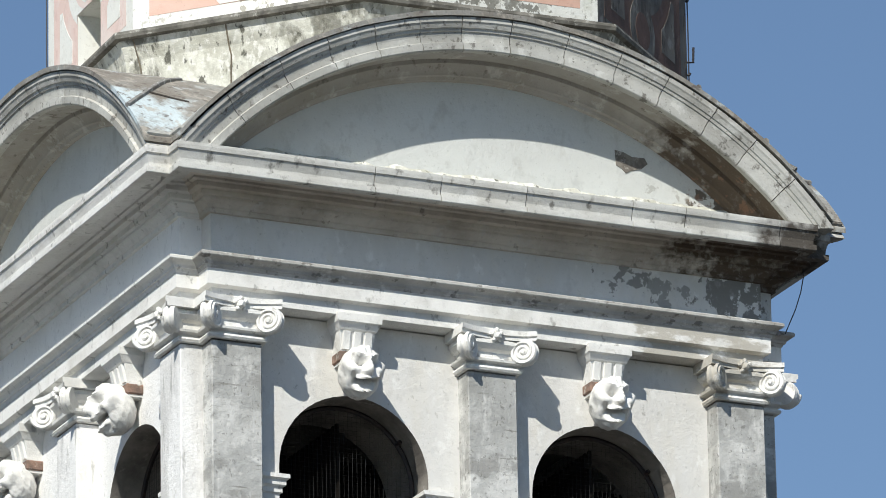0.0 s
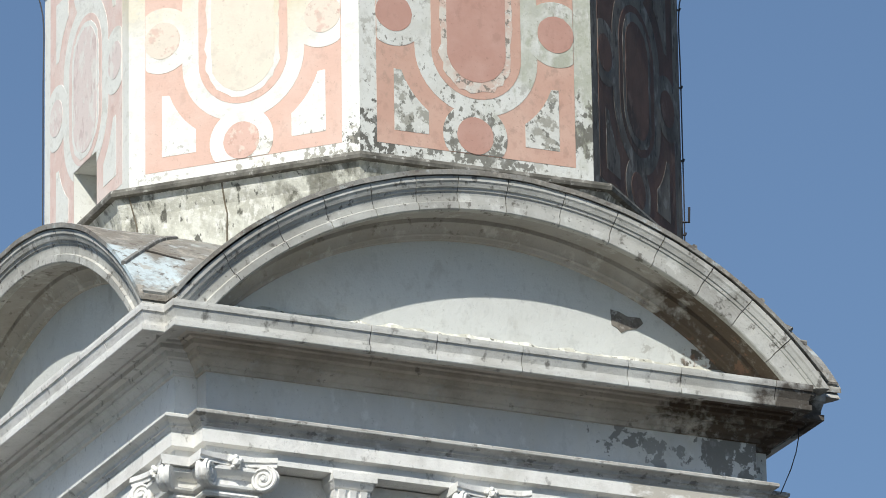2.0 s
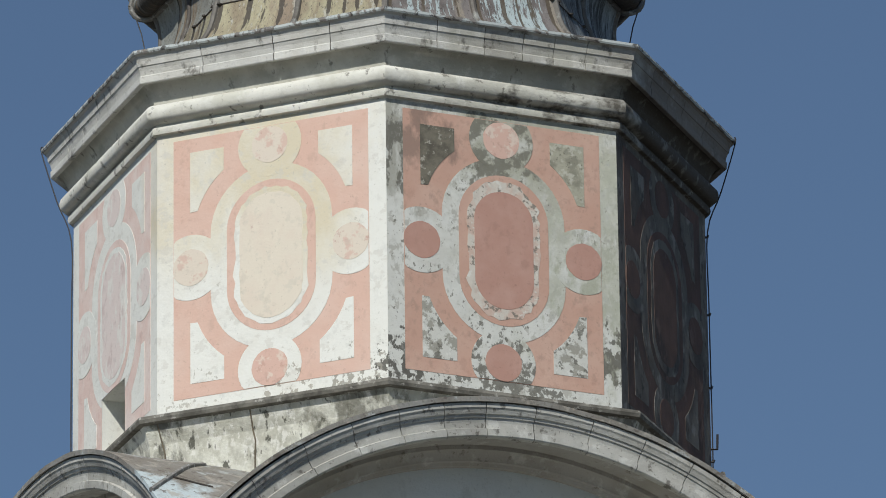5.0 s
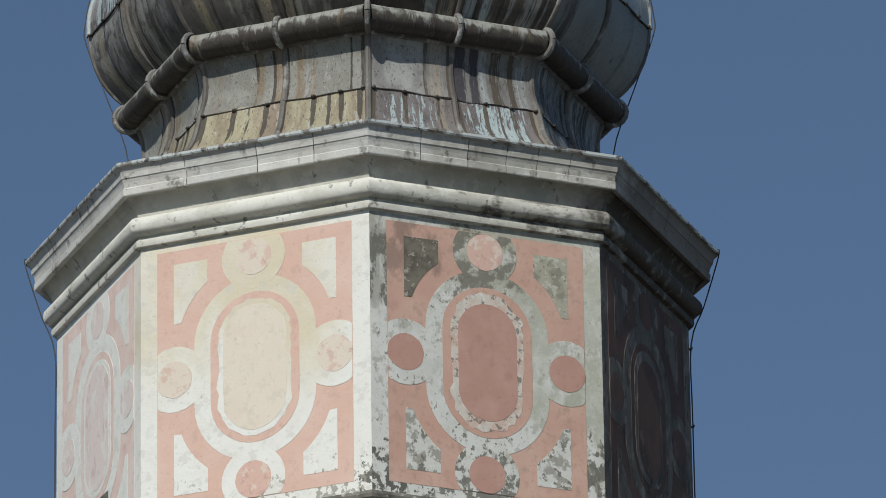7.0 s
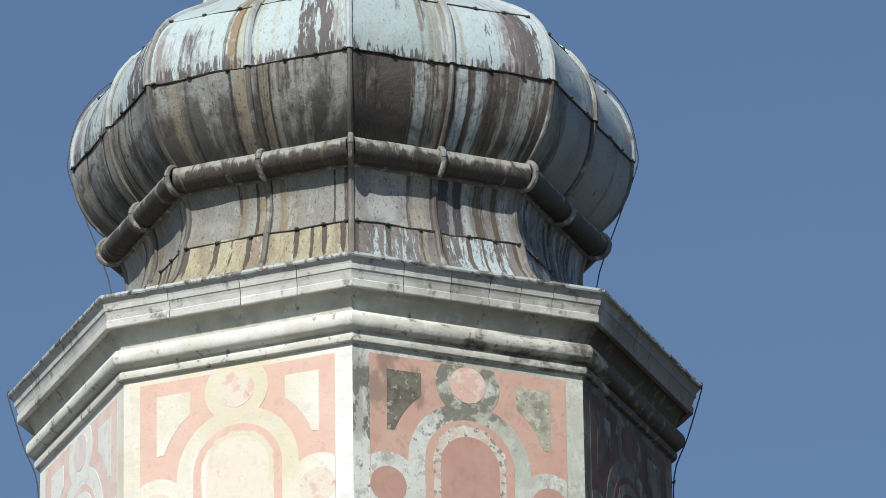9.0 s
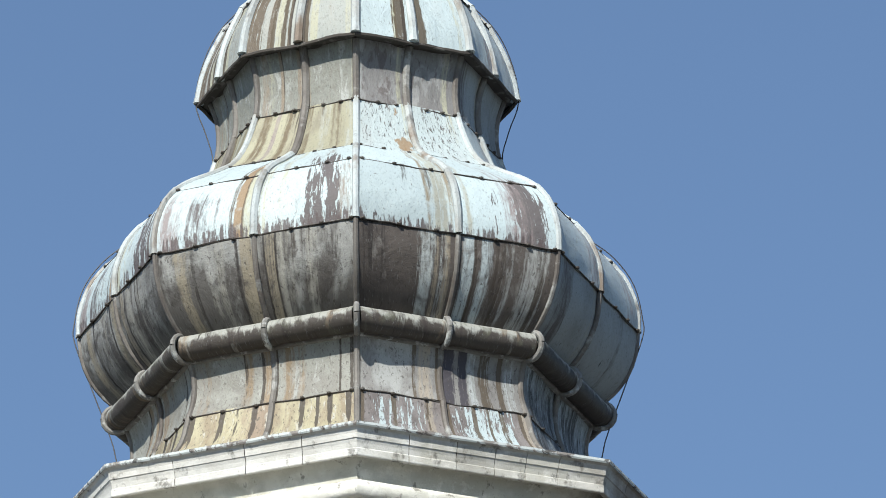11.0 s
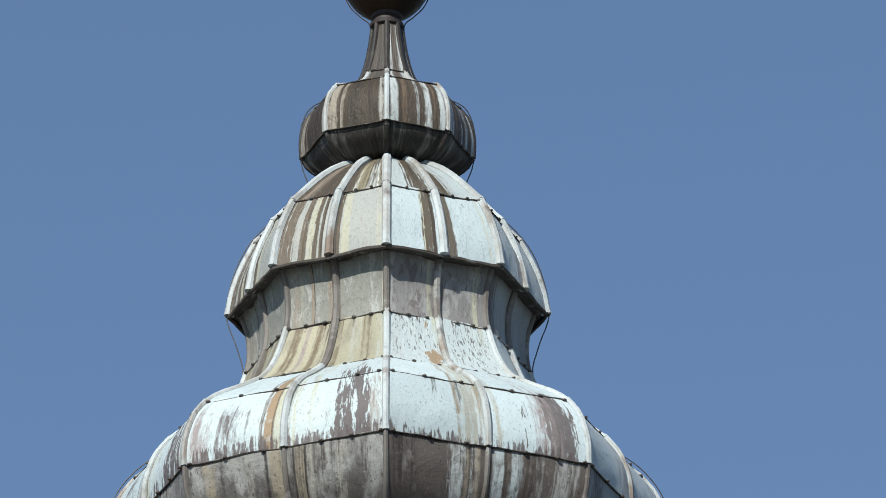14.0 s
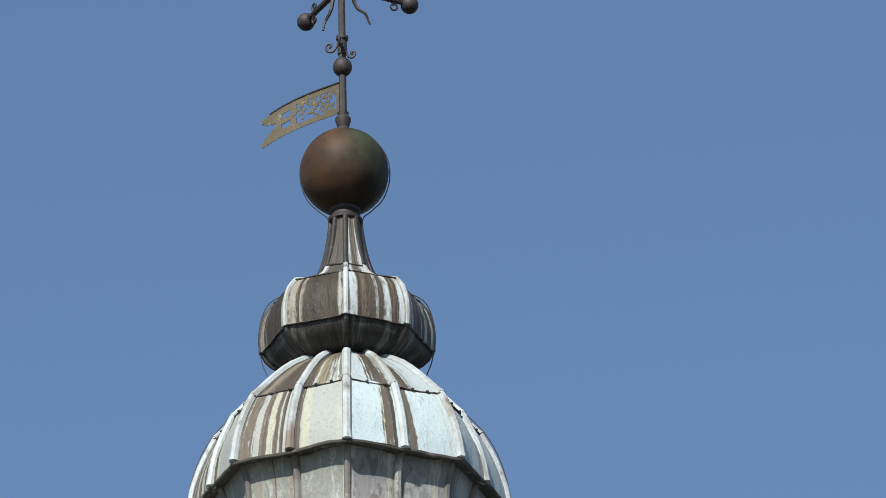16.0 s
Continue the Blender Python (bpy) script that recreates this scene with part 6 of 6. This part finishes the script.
top = lambda s: 37.70 + 0.065 * math.sin(s * 3.1) - 0.07 * s
low = lambda s: 37.375 + 0.055 * math.sin(s * 3.1) - 0.05 * s
vs = {}
for i in range(nx + 1):
    for j in range(nz_ + 1):
        s = i / nx
        z = low(s) + (top(s) - low(s)) * j / nz_
        vs[i, j] = bm.verts.new((-s * flag_len, 0.02 * math.sin(s * 5), z))
for i in range(nx):
    for j in range(nz_):
        s = (i + 0.5) / nx
        if s > 0.80 and abs((j + 0.5) / nz_ - 0.5) < (s - 0.80) * 1.6:
            continue
        if 0.08 < s < 0.62 and 2 <= j <= 9 and rnd.random() < 0.42:
            continue
        if 0.66 < s < 0.76 and j in (3, 4, 7, 8):
            continue
        bm.faces.new((vs[i, j], vs[i + 1, j], vs[i + 1, j + 1], vs[i, j + 1]))
ext = bmesh.ops.extrude_face_region(bm, geom=list(bm.faces))
for v in ext["geom"]:
    if isinstance(v, bmesh.types.BMVert):
        v.co.y += 0.006
bmesh.ops.transform(bm, matrix=turn(-40), verts=bm.verts)
part("pierced_flag", bm, vane_brass, vane)
bm = bmesh.new()
tube(bm, [turn(-40) @ Vector((-s * flag_len, 0.003 + 0.02 * math.sin(s * 5), top(s) + 0.006)) for s in (0.0, 0.15, 0.3, 0.45, 0.6, 0.75, 0.9)], 0.012, 6)
part("top_rod", bm, iron, vane)

cross = thing("iron_cross", POLE, "wrought-iron finial cross with ball ends, scrolls and wavy rays", "cross")
bm = bmesh.new()
tube(bm, [(0, 0, 37.3), (0, 0, 38.2), (0, 0, 39.5)], [0.038, 0.034, 0.03], 10)
part("pole", bm, iron, cross, smooth=True)
bm = bmesh.new()
lathe(bm, [(max(0.03, 0.093 * math.sin(math.pi * k / 12)), 37.86 - 0.10 * math.cos(math.pi * k / 12)) for k in range(13)], 20)
part("knob", bm, iron, cross, smooth=True)
bm = bmesh.new()
lathe(bm, [(0.035, 37.99), (0.045, 38.0), (0.045, 38.14), (0.06, 38.16), (0.06, 38.19), (0.035, 38.2)], 12)
part("sleeve", bm, iron, cross, smooth=True)


def scroll(c, d, size, z, drop):
    bm = bmesh.new()
    pts = []
    for k in range(22):
        f = k / 21
        a = radians(-110 + 420 * f)
        q = size * (1 - 0.62 * f)
        pts.append(Vector(c) + Vector(d) * (0.10 + q * math.cos(a)) + Vector((0, 0, z + drop * q * math.sin(a))))
    tube(bm, pts, [0.013 * (1 - 0.4 * k / 21) for k in range(22)], 6)
    part("scroll", bm, iron, cross)


for k in range(4):
    a = radians(28 + 90 * k)
    d = Vector((math.cos(a), math.sin(a), 0))
    bm = bmesh.new()
    tube(bm, [d * 0.0 + Vector((0, 0, 38.74)), d * 0.35 + Vector((0, 0, 38.74)), d * 0.74 + Vector((0, 0, 38.74))], [0.034, 0.03, 0.026], 8)
    arm = part("arm", bm, iron, cross, smooth=True)
    bm = bmesh.new()
    bmesh.ops.create_uvsphere(bm, u_segments=18, v_segments=12, radius=0.088, matrix=Matrix.Translation(d * 0.74 + Vector((0, 0, 38.73))))
    part("end_ball", bm, iron, arm, smooth=True)
    scroll(d * 0.46, d, 0.05, 38.665, -1)
    scroll(d * 0.46, d, 0.05, 38.81, 1)
    # a strap from the sleeve that curls up at its end
    h = Vector((math.cos(a + 0.9), math.sin(a + 0.9), 0))
    size, z0 = (1.0, 38.10) if h.x < 0 else (0.72, 38.0)
    curl = smooth_profile([(0.035, 0.08), (0.05, 0.0), (0.085, -0.055), (0.13, -0.06), (0.158, -0.02), (0.145, 0.022), (0.112, 0.02), (0.11, -0.008), (0.128, -0.012)], 16)
    bm = bmesh.new()
    tube(bm, [h * (0.035 + (q - 0.035) * size) + Vector((0, 0, z0 + z * size)) for q, z in curl], 0.012, 6)
    part("scroll", bm, iron, cross)
    e = Vector((math.cos(a + math.pi / 4), math.sin(a + math.pi / 4), 0))
    for up in ((-1, 1) if k % 2 else ()):
        bm = bmesh.new()
        pts = []
        for i in range(12):
            f = i / 11
            pts.append(e * (0.05 + (0.15 if k == 1 else 0.24) * f) + Vector((0, 0, 38.74 + up * (0.03 + 0.43 * f) + 0.02 * math.sin(f * 9))) + d * (0.018 * math.sin(f * 11)))
        tube(bm, pts, [0.026 * (1 - 0.6 * i / 11) for i in range(12)], 5)
        part("wavy_ray", bm, iron, cross)

# ---- lightning conductors ----
def conductor(az, label, pts, r=0.006):
    bm = bmesh.new()
    s, c = math.sin(radians(az)), -math.cos(radians(az))
    tube(bm, [(q * s, q * c, z) for q, z in smooth_profile(pts, 16)], r, 5)
    ob = part("lightning_cable", bm, cable_black)
    ob.matrix_world = OCTAGON
    return tagged(ob, label, "cable", "lightning conductors")


for az in (90, -90):
    conductor(az, "thin black lightning cable on the lead dome", [(0.20, 37.12), (0.34, 36.99), (0.408, 36.85), (0.426, 36.72), (0.412, 36.57), (0.35, 36.41), (0.25, 36.30), (0.16, 36.20), (0.185, 35.95), (0.235, 35.72), (0.36, 35.52), (0.68, 35.37), (0.785, 35.22), (0.825, 35.0), (0.815, 34.82), (0.79, 34.68),
              (0.74, 34.45), (0.98, 34.25), (1.26, 33.95), (1.42, 33.62), (1.50, 33.19), (1.40, 32.85), (1.34, 32.55), (1.48, 32.25), (1.70, 32.02), (2.12, 31.75), (2.36, 31.55), (2.53, 31.28), (2.60, 30.95), (2.595, 30.75), (2.42, 30.25), (2.20, 29.55), (2.30, 29.0)])
    conductor(az, "thin black lightning cable beside the drum", [(3.125, 28.62), (3.13, 28.55), (2.99, 28.08), (2.86, 27.7), (2.855, 27.0), (2.855, 25.8), (2.855, 25.3), (2.90, 25.2), (3.02, 24.6)], 0.0065)
for z in (27.65, 26.9, 26.2, 25.5):
    bm = bmesh.new()
    tube(bm, [(2.82, 0, z), (2.86, 0, z), (2.865, 0, z + 0.02)], 0.012, 5)
    ob = part("cable_clip", bm, cable_black)
    ob.matrix_world = OCTAGON
    tagged(ob, "small black iron clip holding the cable", "clip", "cable clips")
bm = bmesh.new()
tube(bm, [(2.82, 0, 25.62), (2.895, 0, 25.62), (2.90, 0, 25.76)], 0.012, 5)
ob = part("iron_hook", bm, cable_black)
ob.matrix_world = OCTAGON
tagged(ob, "small bent iron hook on the drum edge", "hook")
bm = bmesh.new()
tube(bm, [(2.985, -2.75, 23.22), (2.985, -2.75, 23.14), (2.955, -2.75, 23.0), (2.90, -2.75, 22.84), (2.845, -2.75, 22.72), (2.79, -2.75, 22.60)], 0.005, 5)
ob = part("lightning_cable", bm, cable_black)
ob.matrix_world = SQUARE
tagged(ob, "thin black cable down the belfry corner", "cable", "lightning conductors")
